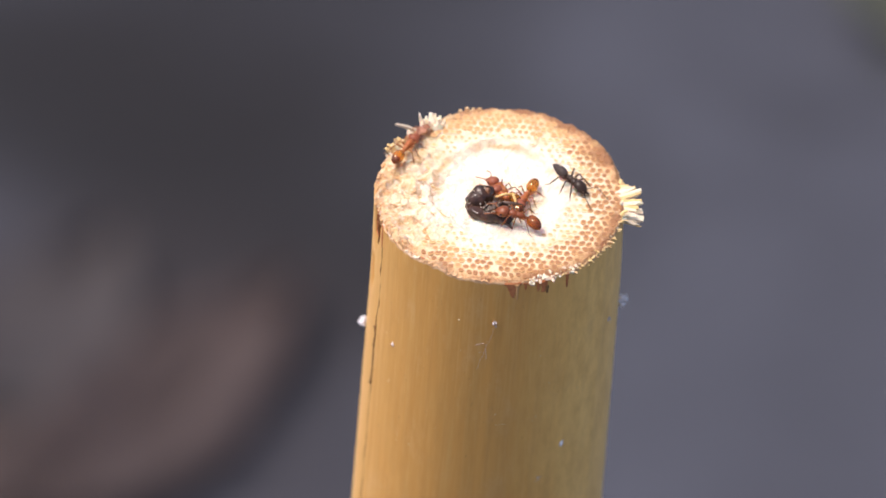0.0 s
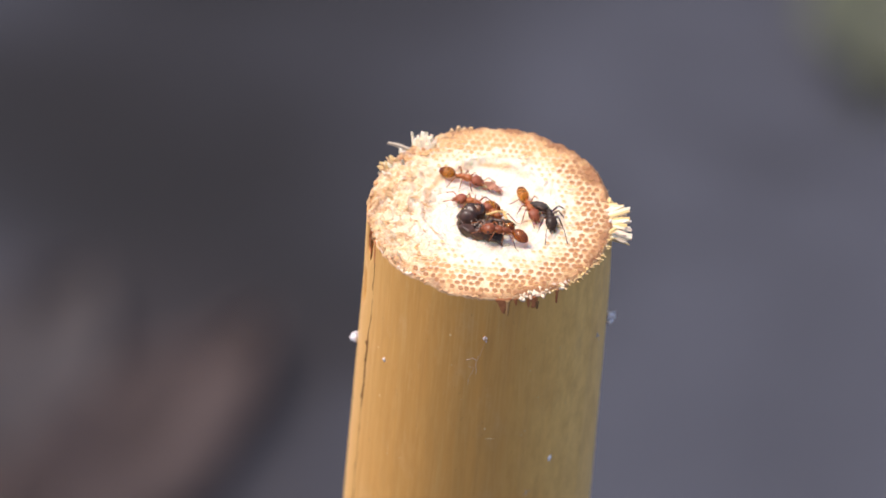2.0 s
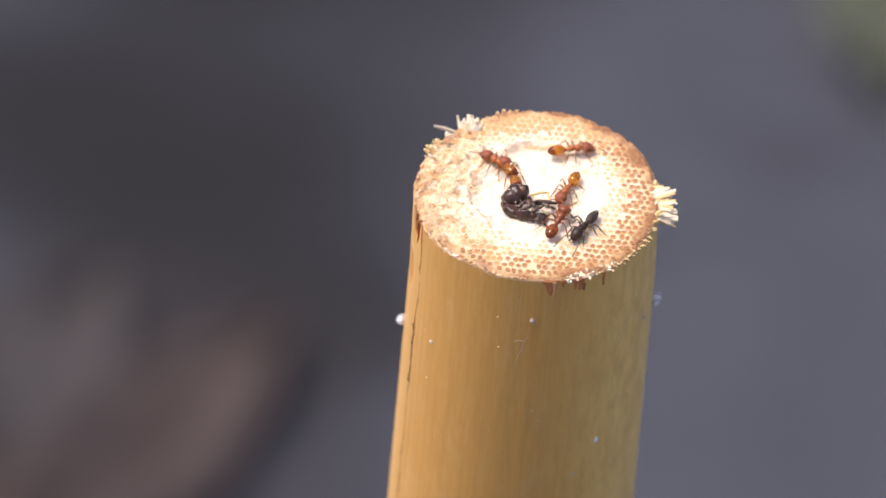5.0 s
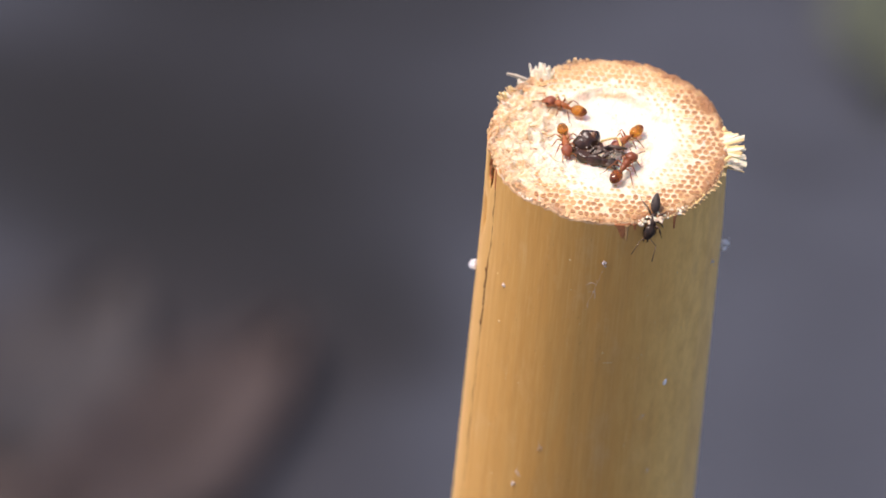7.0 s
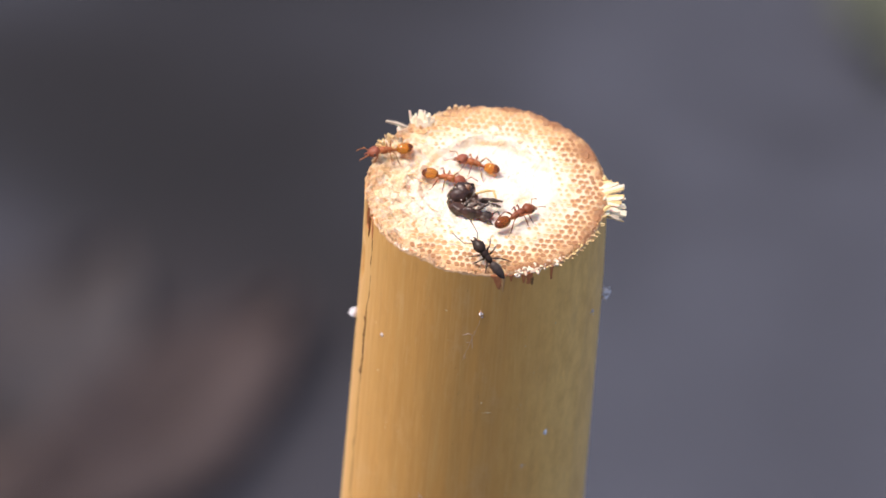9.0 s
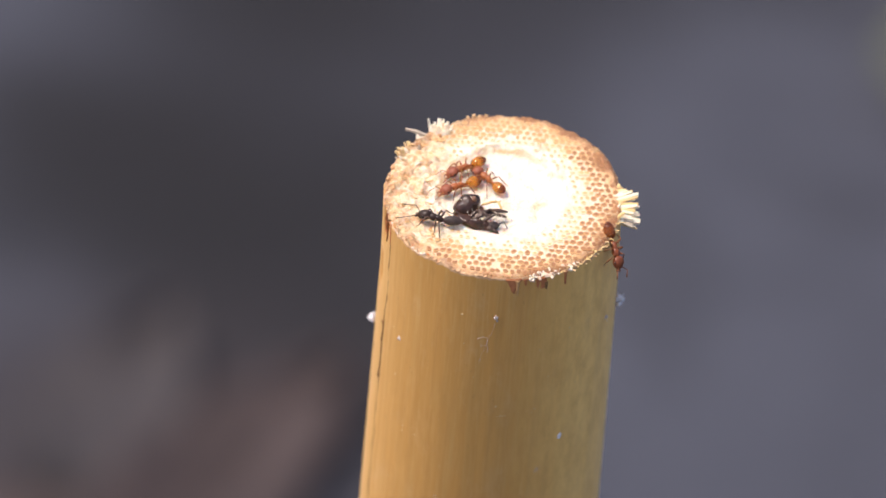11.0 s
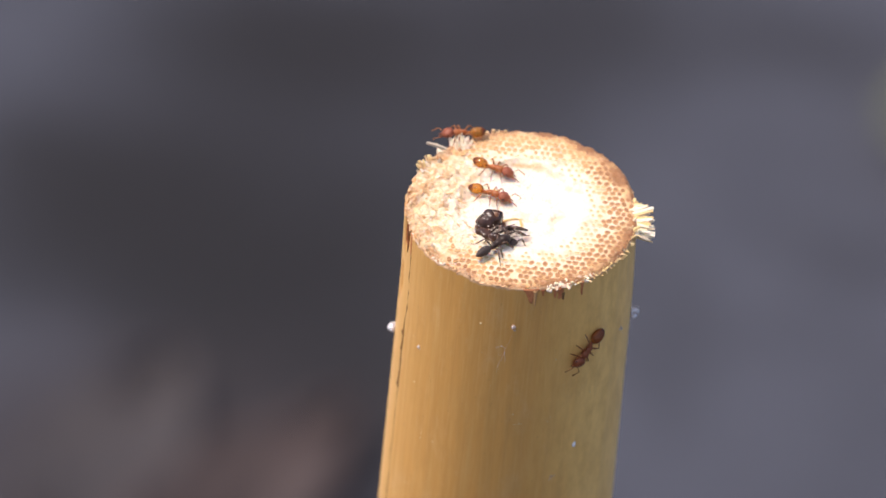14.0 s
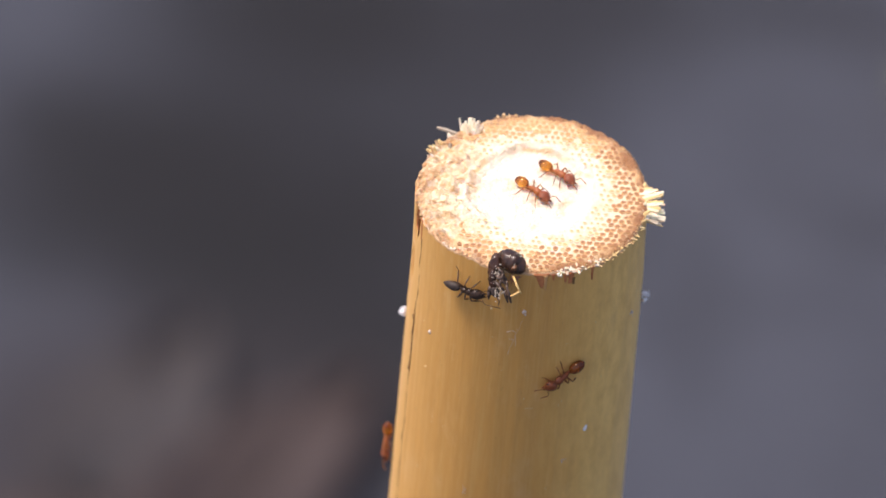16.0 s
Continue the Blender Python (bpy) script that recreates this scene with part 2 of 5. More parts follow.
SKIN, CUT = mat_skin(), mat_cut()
BUNDLE = mat_each("bundle_brown", (0.60, 0.340, 0.140), (0.48, 0.250, 0.096))
BUNDLE_RIM = mat_each("bundle_rim", (0.46, 0.225, 0.085), (0.35, 0.155, 0.055))
BUNDLE_CORE = mat_each("bundle_core", (0.42, 0.195, 0.078), (0.28, 0.122, 0.048))
BUNDLE_MID = mat_each("bundle_mid", (0.56, 0.305, 0.125), (0.45, 0.225, 0.088))
BUNDLE_FAINT = mat_each("bundle_cream", (0.80, 0.62, 0.40), (0.72, 0.52, 0.30))
BUNDLE_PALE = mat_each("bundle_tan", (0.70, 0.45, 0.210), (0.60, 0.350, 0.145))
FIBRE = mat_each("fibre_pale", (0.93, 0.86, 0.71), (0.85, 0.71, 0.50), 0.7, Subsurface_Weight=0.15, Subsurface_Scale=0.0003)
FIBRE_YELLOW = mat_each("fibre_yellow", (0.86, 0.68, 0.36), (0.72, 0.50, 0.20), 0.7)
FIBRE_TAN = mat_each("fibre_tan", (0.74, 0.54, 0.30), (0.56, 0.34, 0.15), 0.8)
FIBRE_DULL = mat_each("fibre_grey", (0.62, 0.54, 0.42), (0.48, 0.39, 0.28), 0.8)
CHIP = mat_plain("bark_chip", (0.42, 0.115, 0.036), (0.60, 0.225, 0.080), 2500, 0.6)
CHIP_TAN = mat_plain("bark_chip_tan", (0.52, 0.26, 0.09), (0.66, 0.36, 0.14), 2500, 0.6)
CHIP_PALE = mat_plain("torn_bark_pale", (0.62, 0.41, 0.25), (0.82, 0.66, 0.50), 3000, 0.6)
LIP = mat_plain("torn_lip", (0.50, 0.26, 0.11), (0.72, 0.47, 0.26), 3500, 0.65)
CRACK = mat_plain("crack_dark", (0.17, 0.075, 0.024), (0.32, 0.16, 0.055), 2500, 0.85)
DUST = mat_plain("dust_cream", (0.62, 0.46, 0.24), (0.72, 0.58, 0.36), 4000, 0.8)
LINT_DULL = mat_plain("lint_lilac", (0.60, 0.50, 0.45), (0.72, 0.63, 0.59), 4000, 0.9)
LINT = mat_plain("lint_white", (0.66, 0.64, 0.66), (0.80, 0.79, 0.81), 4000, 0.9)
RED = mat_plain("red_chitin", (0.27, 0.072, 0.018), (0.39, 0.120, 0.029), 3000, 0.36, 0.00003, Subsurface_Weight=0.15, Subsurface_Scale=0.0004, Specular_IOR_Level=0.35)
RED_DARK = mat_plain("red_head_chitin", (0.20, 0.050, 0.021), (0.29, 0.080, 0.034), 3500, 0.42, 0.00004, Specular_IOR_Level=0.35)
AMBER = mat_plain("amber_chitin", (0.56, 0.195, 0.020), (0.72, 0.31, 0.04), 1800, 0.07, 0.000006, Transmission_Weight=0.7, IOR=1.40)
BROWN_BAND = mat_plain("brown_band", (0.15, 0.036, 0.008), (0.25, 0.064, 0.013), 2500, 0.10, 0.000006, Transmission_Weight=0.5, IOR=1.40)
RED_DEEP = mat_plain("deep_red_chitin", (0.150, 0.034, 0.010), (0.235, 0.062, 0.017), 3000, 0.32, 0.00003, Specular_IOR_Level=0.4)
AMBER_DEEP = mat_plain("deep_amber_chitin", (0.25, 0.060, 0.008), (0.36, 0.105, 0.014), 1800, 0.10, 0.000006, Transmission_Weight=0.55, IOR=1.40)
LEG_DEEP = mat_plain("leg_deep_red", (0.17, 0.048, 0.014), (0.26, 0.085, 0.024), 3500, 0.38, Specular_IOR_Level=0.3)
LEG_RED = mat_plain("leg_amber", (0.22, 0.072, 0.020), (0.34, 0.125, 0.036), 3500, 0.40, Specular_IOR_Level=0.3)
BLACK = mat_plain("black_chitin", (0.022, 0.013, 0.009), (0.046, 0.027, 0.019), 3000, 0.34, 0.00001, Specular_IOR_Level=0.22)
BLACK_DULL = mat_plain("black_gaster", (0.036, 0.026, 0.022), (0.062, 0.045, 0.038), 4000, 0.50, 0.000012, Specular_IOR_Level=0.20)
LEG_BLACK = mat_plain("leg_dark", (0.045, 0.022, 0.012), (0.11, 0.055, 0.026), 3000, 0.35)
EYE = mat_plain("eye", (0.006, 0.006, 0.006), (0.012, 0.010, 0.010), 5000, 0.2)
DEAD_BROWN = mat_plain("dead_thorax", (0.019, 0.010, 0.007), (0.072, 0.031, 0.017), 2200, 0.22, 0.00004, Specular_IOR_Level=0.4)
DEAD_LEG = mat_plain("dead_leg", (0.030, 0.018, 0.013), (0.110, 0.062, 0.038), 2600, 0.45, 0.00003)
DEAD_RUDDY = mat_plain("dead_ruddy", (0.10, 0.035, 0.012), (0.26, 0.11, 0.04), 3000, 0.35, 0.00003)
DEAD_DUST = mat_plain("dead_dust", (0.40, 0.33, 0.25), (0.58, 0.50, 0.40), 4000, 0.85)
SHRED = mat_plain("dry_shred", (0.22, 0.078, 0.040), (0.40, 0.180, 0.100), 3500, 0.6, 0.00003)
STRAW = mat_plain("straw_chitin", (0.62, 0.36, 0.11), (0.74, 0.50, 0.20), 3000, 0.4)
PALE_BAND = mat_plain("pale_band", (0.55, 0.45, 0.30), (0.68, 0.58, 0.42), 3000, 0.5)
LEAF_BROWN = mat_plain("leaf_brown", (0.029, 0.0182, 0.0160), (0.044, 0.0288, 0.0255), 90, 0.8, 0.0004)
LEAF_GREY = mat_plain("leaf_grey", (0.025, 0.0203, 0.0205), (0.036, 0.030, 0.0300), 90, 0.8, 0.0004)
LEAF_GREEN = mat_plain("leaf_green", (0.044, 0.047, 0.028), (0.068, 0.075, 0.042), 90, 0.7, 0.0004)
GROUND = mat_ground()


# ---- mesh helpers ----
def part(name, bm, material, parent=None, label="", smooth=True):
    me = bpy.data.meshes.new(name)
    bm.to_mesh(me)
    bm.free()
    for m in material if isinstance(material, (list, tuple)) else (material,):
        me.materials.append(m)
    if smooth:
        me.polygons.foreach_set("use_smooth", [True] * len(me.polygons))
    ob = new(name, me)
    ob.parent = parent
    if label:
        ob["label"] = label
    return ob


def blob(bm, centre, half, axis=(1, 0, 0), seg=18, ring=12, shape=None, mat=0, spin=0.0):
    """An ellipsoid whose long axis is turned to axis; shape(u) gives its girth along u in -1..1."""
    q = Vector(axis).to_track_quat("X", "Z").to_matrix().to_4x4()
    m = Matrix.Translation(centre) @ q @ Matrix.Rotation(spin, 4, "X")
    rows = []
    for i in range(ring + 1):
        u = -math.cos(math.pi * i / ring)
        g = math.sqrt(max(0.0, 1 - u * u)) * (shape(u) if shape else 1.0)
        if i in (0, ring):
            rows.append([bm.verts.new(m @ Vector((u * half[0], 0, 0)))])
        else:
            rows.append([bm.verts.new(m @ Vector((u * half[0], g * half[1] * math.cos(a), g * half[2] * math.sin(a))))
                         for a in (2 * math.pi * j / seg for j in range(seg))])
    for a, b in zip(rows, rows[1:]):
        for j in range(seg):
            n = (j + 1) % seg
            if len(a) == 1:
                f = bm.faces.new((a[0], b[n], b[j]))
            elif len(b) == 1:
                f = bm.faces.new((a[j], a[n], b[0]))
            else:
                f = bm.faces.new((a[j], a[n], b[n], b[j]))
            f.material_index = mat
    return bm


def tube(bm, pts, radii, sides=6, mat=0):
    pts = [Vector(p) for p in pts]
    rings = []
    for i, p in enumerate(pts):
        d = (pts[min(i + 1, len(pts) - 1)] - pts[max(i - 1, 0)]).normalized()
        x = d.cross(Vector((0.31, 0.17, 0.93))).normalized()
        y = d.cross(x)
        r = radii[i]
        rings.append([bm.verts.new(p + (x * math.cos(a) + y * math.sin(a)) * r) for a in (2 * math.pi * j / sides for j in range(sides))])
    for a, b in zip(rings, rings[1:]):
        for j in range(sides):
            n = (j + 1) % sides
            bm.faces.new((a[j], a[n], b[n], b[j])).material_index = mat
    bm.faces.new(rings[0][::-1]).material_index = mat
    bm.faces.new(rings[-1]).material_index = mat
    return bm


def S(*p):
    return tuple(v * MM for v in p)


# ---- ground ----
bm = bmesh.new()
bmesh.ops.create_grid(bm, x_segments=8, y_segments=8, size=60)
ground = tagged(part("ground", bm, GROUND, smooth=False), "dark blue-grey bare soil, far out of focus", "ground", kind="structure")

# ---- leaves on the soil ----
def dead_leaf(at, turn, long, wide, curl, material, label, name="fallen_leaf"):
    """A curled leaf lying on the ground: blade with midrib and stalk; at in millimetres."""
    leaf = tagged(new(name), label, "leaf")
    bm = bmesh.new()
    rows = []
    n, m = 22, 10
    for i in range(n + 1):
        u = i / n
        half = 0.5 * wide * math.sin(math.pi * min(1, 0.04 + 0.96 * u) ** 0.8) ** 0.75 * (1 + 0.10 * noise.noise(Vector((u * 9, turn, 0))))
        row = []
        for j in range(m + 1):
            v = 2 * j / m - 1
            z = 1.5 + curl * abs(v) ** 1.6 + 0.10 * wide * noise.noise(Vector((u * 3, v * 2, turn))) + curl * 0.5 * (2 * u - 1) ** 2
            row.append(bm.verts.new(((u - 0.5) * long * MM, v * half * MM, max(0.4, z) * MM)))
        rows.append(row)
    for a, b in zip(rows, rows[1:]):
        for j in range(m):
            bm.faces.new((a[j], b[j], b[j + 1], a[j + 1]))
    bmesh.ops.recalc_face_normals(bm, faces=bm.faces)
    bmesh.ops.solidify(bm, geom=bm.faces[:], thickness=0.3 * MM)
    part("blade", bm, material, leaf)
    bm = bmesh.new()
    tube(bm, [S((u - 0.5) * long, 0, 1.7 + curl * 0.5 * (2 * u - 1) ** 2) for u in (0.02, 0.25, 0.5, 0.75, 0.97)], [v * MM for v in (0.9, 0.8, 0.6, 0.45, 0.2)], 6)
    part("midrib", bm, material, leaf)
    bm = bmesh.new()
    tube(bm, [S(-0.49 * long, 0, 1.7 + 0.5 * curl), S(-0.58 * long, 0.03 * long, 2.0), S(-0.68 * long, 0.08 * long, 0.9)], [0.9 * MM, 0.8 * MM, 0.8 * MM], 6)
    part("stalk", bm, material, leaf)
    leaf.matrix_basis = pose(at[0] * MM, at[1] * MM, 0, 0, 0, turn)
    return leaf


dead_leaf((-46, 479), 60, 66, 27, 4.0, LEAF_BROWN, "brown dried leaf curled on dark soil, far out of focus")
dead_leaf((-64, 495), 75, 46, 24, 3.0, LEAF_GREY, "grey-brown withered leaf lying on the soil")
dead_leaf((-80, 456), 25, 50, 26, 3.0, LEAF_BROWN, "brown dried leaf curled on dark soil, far out of focus")
dead_leaf((68, 601), 80, 44, 34, 3.0, LEAF_GREEN, "pale yellow-green leaf lying on grey soil", "green_leaf")

# ---- the cane ----
def cut_z(x, y):
    """Height of the sawn face."""
    return TOP + SLANT * y


def torn(a):
    """How torn the face is, by direction: the side where fibres were ripped."""
    d = (a - radians(183) + math.pi) % (2 * math.pi) - math.pi
    return math.exp(-(d / radians(46)) ** 4)


def bulge(a):
    d = (a - radians(48) + math.pi) % (2 * math.pi) - math.pi
    return 0.040 * math.exp(-(d / radians(26)) ** 2)


def rim_radius(a):
    v = Vector((math.cos(a), math.sin(a), 0))
    return RAD * (1 + bulge(a) + 0.010 * noise.noise(v * 1.6) + 0.004 * noise.noise(v * 9) + 0.006 * noise.noise(v * 38) + torn(a) * (0.011 * noise.noise(v * 17) + 0.010 * noise.noise(v * 45)))


def rim_drop(a):
    v = Vector((math.cos(a), math.sin(a), 3))
    return MM * (0.10 + 0.14 * noise.noise(v * 2.5) + 0.16 * noise.noise(v * 14) + 0.13 * noise.noise(v * 40) + 0.25 * torn(a))


cane = tagged(new("bamboo_cane"), "sawn-off ochre bamboo cane with pale fibrous cut end", "bamboo cane")

SEG = 288
LEAN = 0.14 * MM    # the cane's axis lies a little beside the cut's centre
bm = bmesh.new()


def dent(a, d):
    """How deep the skin is torn away, in millimetres."""
    deg = math.degrees(a) % 360 - 360
    j = 1 + 0.5 * noise.noise(Vector((deg * 0.3, d * 1.3, 4)))
    one = 0.42 * math.exp(-((deg + 163 + 0.8 * d) / 4.2) ** 4) * math.exp(-(d / 1.9) ** 4)
    two = 0.26 * math.exp(-((deg + 170) / 3.6) ** 4) * math.exp(-((d - 4.6) / 1.1) ** 4)
    return (one + two) * j


def skin_r(a, d):
    """The skin's radius, by direction and millimetres below the rim."""
    v = Vector((math.cos(a), math.sin(a), 0))
    low = RAD * (1 + bulge(a) + 0.010 * noise.noise(v * 1.6) + 0.003 * noise.noise(v * 9))
    return (low + (rim_radius(a) - low) * max(0, 1 - max(0, d) / 0.9)) * (1 + 0.0015 * min(max(0, d), 30))


depths = [0, .06, .15, .3, .45, .6, .8, 1, 1.25, 1.5, 1.8, 2.1, 2.4, 2.8, 3.2, 3.6, 4, 4.4, 4.8, 5.2, 5.6, 6] + [6.5 + 0.8 * i for i in range(57)] + [60, 80, 120, 200, 300, 450]
rows = []
for d in depths:
    row = []
    for j in range(SEG):
        a = 2 * math.pi * j / SEG
        r = skin_r(a, d)
        r += MM * 0.018 * noise.noise(Vector((math.cos(a) * 22, math.sin(a) * 22, d * 0.02)))
        r -= dent(a, d) * MM
        if d == 0:
            r -= 0.05 * MM
        x, y = r * math.cos(a) + LEAN * min(1, d / 5), r * math.sin(a)
        top = cut_z(x, y) - rim_drop(a)
        z = top - d * MM if d < 40 else (TOP - d * MM)
        row.append(bm.verts.new((x, y, max(0, z))))
    rows.append(row)
for i, (a, b) in enumerate(zip(rows, rows[1:])):
    for j in range(SEG):
        n = (j + 1) % SEG
        bm.faces.new((a[n], a[j], b[j], b[n])).material_index = 1 if i < 2 else 0
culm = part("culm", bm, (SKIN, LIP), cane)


SAUCER = 0.20        # depth of the pith's saucer, in millimetres
PITS = ((2.5, 3.3, 0.42), (3.1, 2.5, 0.34), (1.7, 3.9, 0.40), (-3.9, 1.7, 0.40), (-4.1, 0.4, 0.38), (-3.6, 2.8, 0.36), (-4.4, -1.3, 0.34), (0.3, 4.3, 0.34))


def saucer_edge(a):
    """Where the pith's saucer ends, as a share of the radius."""
    return 0.50 + 0.035 * math.sin(a) - 0.03 * math.cos(a) + 0.03 * noise.noise(Vector((math.cos(a), math.sin(a), 8)) * 1.8)


def face_relief(x, y):
    r, a = math.hypot(x, y) / RAD, math.atan2(y, x)
    v = Vector((x, y, 0)) / MM
    t = torn(a) * min(1, max(0, (r - 0.35) / 0.3))
    h = 0.05 * noise.noise(v * 0.7) + 0.03 * noise.noise(v * 2.3) + 0.02 * noise.noise(v * 6)
    h += t * (0.42 * noise.noise(v * 1.3) + 0.30 * noise.noise(Vector((v.x * 2.4, v.y * 3.6, 0))) + 0.08 * noise.noise(v * 8) - 0.12)
    # the shallow saucer of the pith, with a curled ridge round it
    edge = saucer_edge(a) + 0.02 * noise.noise(v * 1.7)
    f = min(1, max(0, (edge + 0.065 - r) / 0.13))
    h -= SAUCER * f * f * (3 - 2 * f)
    lip = math.exp(-((r - edge - 0.05) / 0.035) ** 2)
    h += (0.05 + 0.07 * max(0, math.sin(a - 0.25)) + 0.02 * max(0, -math.cos(a))) * lip * (0.8 + 0.9 * noise.noise(v * 0.9))
    # a thin shaving left standing on the far lip, and shallow pits beyond it
    h += 0.16 * math.exp(-((r - edge - 0.045 - 0.02 * math.sin(5 * a)) / 0.018) ** 2) * max(0, math.cos((a - 1.75) * 1.6)) ** 2
    for px, py, pw in PITS:
        h -= 0.16 * math.exp(-(((v.x - px) / pw) ** 2 + ((v.y - py) / (0.75 * pw)) ** 2))
    return h * MM


bm = bmesh.new()
RINGS = 110
rows = []
for i in range(1, RINGS + 1):
    f = i / RINGS
    row = []
    for j in range(SEG):
        a = 2 * math.pi * j / SEG
        r = (rim_radius(a) - 0.05 * MM) * f
        x, y = r * math.cos(a), r * math.sin(a)
        edge = max(0, (f - 0.955) / 0.045) ** 2
        row.append(bm.verts.new((x, y, cut_z(x, y) + face_relief(x, y) * (1 - edge) - rim_drop(a) * edge)))
    rows.append(row)
mid = bm.verts.new((0, 0, cut_z(0, 0) + face_relief(0, 0)))
for j in range(SEG):
    bm.faces.new((mid, rows[0][j], rows[0][(j + 1) % SEG]))
for a, b in zip(rows, rows[1:]):
    for j in range(SEG):
        n = (j + 1) % SEG
        bm.faces.new((a[j], b[j], b[n], a[n]))
cut_face = part("cut_face", bm, CUT, cane, "pale pith ringed by brown fibre bundles")

# ---- creatures ----
def leg_mesh(side, reach, fore, thick, high, mat):
    """One jointed leg, its hip at the origin."""
    bm = bmesh.new()
    k = Vector((fore * 0.42, side * reach * 0.48, high))
    f = Vector((fore * 0.95, side * reach * 0.92, -0.33))
    e = Vector((fore * 1.25, side * reach * 1.10, -0.385))
    h = Vector((0, 0, 0))
    tube(bm, [h * MM, (h.lerp(k, 0.5) + Vector((0, 0, 0.03))) * MM, k * MM], [thick * 0.9 * MM, thick * 1.8 * MM, thick * 0.8 * MM], 7)
    tube(bm, [k * MM, k.lerp(f, 0.5) * MM, f * MM], [thick * 0.8 * MM, thick * 1.2 * MM, thick * 0.55 * MM], 7)
    tube(bm, [f * MM, e * MM], [thick * 0.45 * MM, thick * 0.3 * MM], 6)
    return bm


def antenna_mesh(side, thick, spread, droop, long=1.0):
    """An elbowed antenna, its root at the origin."""
    bm = bmesh.new()
    a = Vector((0, 0, 0))
    b = Vector((0.25, side * (0.28 + spread), 0.10))
    c = Vector((0.68, side * (0.30 + spread * 0.6), droop)) * long
    b = b * (0.5 + 0.5 * long)
    tube(bm, [a * MM, a.lerp(b, 0.5) * MM, b * MM], [thick * MM] * 3, 6)
    tube(bm, [b * MM, b.lerp(c, 0.6) * MM, c * MM], [thick * 0.9 * MM, thick * 1.1 * MM, thick * 1.35 * MM], 6)
    return bm


ant_gasters = {}


def build_ant(label, red=True, size=1.0, droop=0.0, group="", deep=False):
    """An ant facing +x with its feet on z = 0; parts hang on an Empty."""
    k = size * MM
    ant = tagged(new("ant"), label, "ant", group)
    body, head_m, leg_m = (RED_DEEP, RED_DEEP, LEG_DEEP) if deep else (RED, RED_DARK, LEG_RED) if red else (BLACK, BLACK, LEG_BLACK)
    # head, with mandibles and eyes on it
    bm = bmesh.new()
    hl, hw, hh = (0.40, 0.35, 0.27) if red else (0.45, 0.325, 0.28)
    blob(bm, (0, 0, 0), (hl * k, hw * k, hh * k), (1, 0, -0.35), shape=lambda u: 1.0 - 0.16 * u - 0.06 * u * u)
    head = part("head", bm, head_m, ant)
    head.location = ((0.93 if red else 0.86) * k, 0, 0.44 * k)
    for s in (-1, 1):
        bm = bmesh.new()
        blob(bm, (0, 0, 0), (0.075 * k, 0.04 * k, 0.065 * k), seg=10, ring=8)
        part("eye", bm, EYE, head).location = (0.02 * k, s * hw * 0.93 * k, 0.06 * k)
        bm = bmesh.new()
        tube(bm, [(0, 0, 0), (0.10 * k, s * 0.03 * k, -0.03 * k), (0.17 * k, -s * 0.05 * k, -0.05 * k)], [0.05 * k, 0.045 * k, 0.012 * k], 6)
        part("mandible", bm, head_m, head).location = (hl * 0.86 * k, s * 0.10 * k, -0.14 * k)
        bm = antenna_mesh(s, 0.026 if red else 0.024, 0.05 * s * (1 if red else 1.6), -0.12, 1.0 if red else 1.8)
        part("antenna", bm, leg_m, head).location = (hl * 0.62 * k, s * 0.10 * k, 0.03 * k)
    # thorax with its waist
    bm = bmesh.new()
    blob(bm, (0.34 * k, 0, 0.46 * k), (0.31 * k, 0.235 * k, 0.22 * k), (1, 0, 0.08))
    blob(bm, (-0.02 * k, 0, 0.46 * k), (0.30 * k, 0.18 * k, 0.18 * k), (1, 0, 0.25))
    blob(bm, (-0.18 * k, 0, 0.40 * k), (0.17 * k, 0.12 * k, 0.13 * k), seg=12, ring=8)
    part("thorax", bm, body, ant)
    bm = bmesh.new()
    blob(bm, (-0.36 * k, 0, 0.38 * k), (0.11 * k, 0.085 * k, 0.12 * k), seg=12, ring=8)
    if red:
        blob(bm, (-0.52 * k, 0, 0.39 * k), (0.09 * k, 0.10 * k, 0.105 * k), seg=12, ring=8)
    tube(bm, [(-0.2 * k, 0, 0.36 * k), (-0.62 * k, 0, 0.37 * k)], [0.045 * k, 0.05 * k], 8)
    part("petiole", bm, body, ant)
    # gaster
    bm = bmesh.new()
    gl, gw, gh = (0.51, 0.335, 0.315) if red else (0.58, 0.265, 0.26)
    egg = (lambda u: 1.0 + 0.10 * u + 0.012 * math.sin(9 * u)) if red else (lambda u: 1.0 + 0.26 * u - 0.14 * u * u + 0.018 * math.sin(10 * u))
    blob(bm, (0, 0, 0), (gl * k, gw * k, gh * k), (1, 0, droop), 24, 22, egg)
    if red:
        for f in bm.faces:
            x = f.calc_center_median().x / (gl * k)
            if x < -0.32:
                f.material_index = 1
    gaster = part("gaster", bm, [AMBER_DEEP if deep else AMBER, BROWN_BAND] if red else BLACK_DULL, ant, "glossy amber gaster with a brown tip" if red else "dull black pointed gaster")
    gaster.location = ((-0.93 if red else -0.84) * k, 0, (0.42 if red else 0.44) * k)
    ant_gasters[ant.name] = gaster
    legs = []
    for s in (-1, 1):
        for x, fore, reach in ((0.36, 0.50, 0.60), (0.12, 0.05, 0.70), (-0.08, -0.62, 0.78)):
            bm = leg_mesh(s, reach * (1 if red else 1.12), fore, 0.031 if red else 0.040, 0.26, leg_m)
            bmesh.ops.scale(bm, vec=(size,) * 3, verts=bm.verts)
            leg = part("leg", bm, leg_m, ant)
            leg.location = (x * k, s * 0.12 * k, 0.385 * k)
            legs.append((leg, s, x))
    return ant, legs


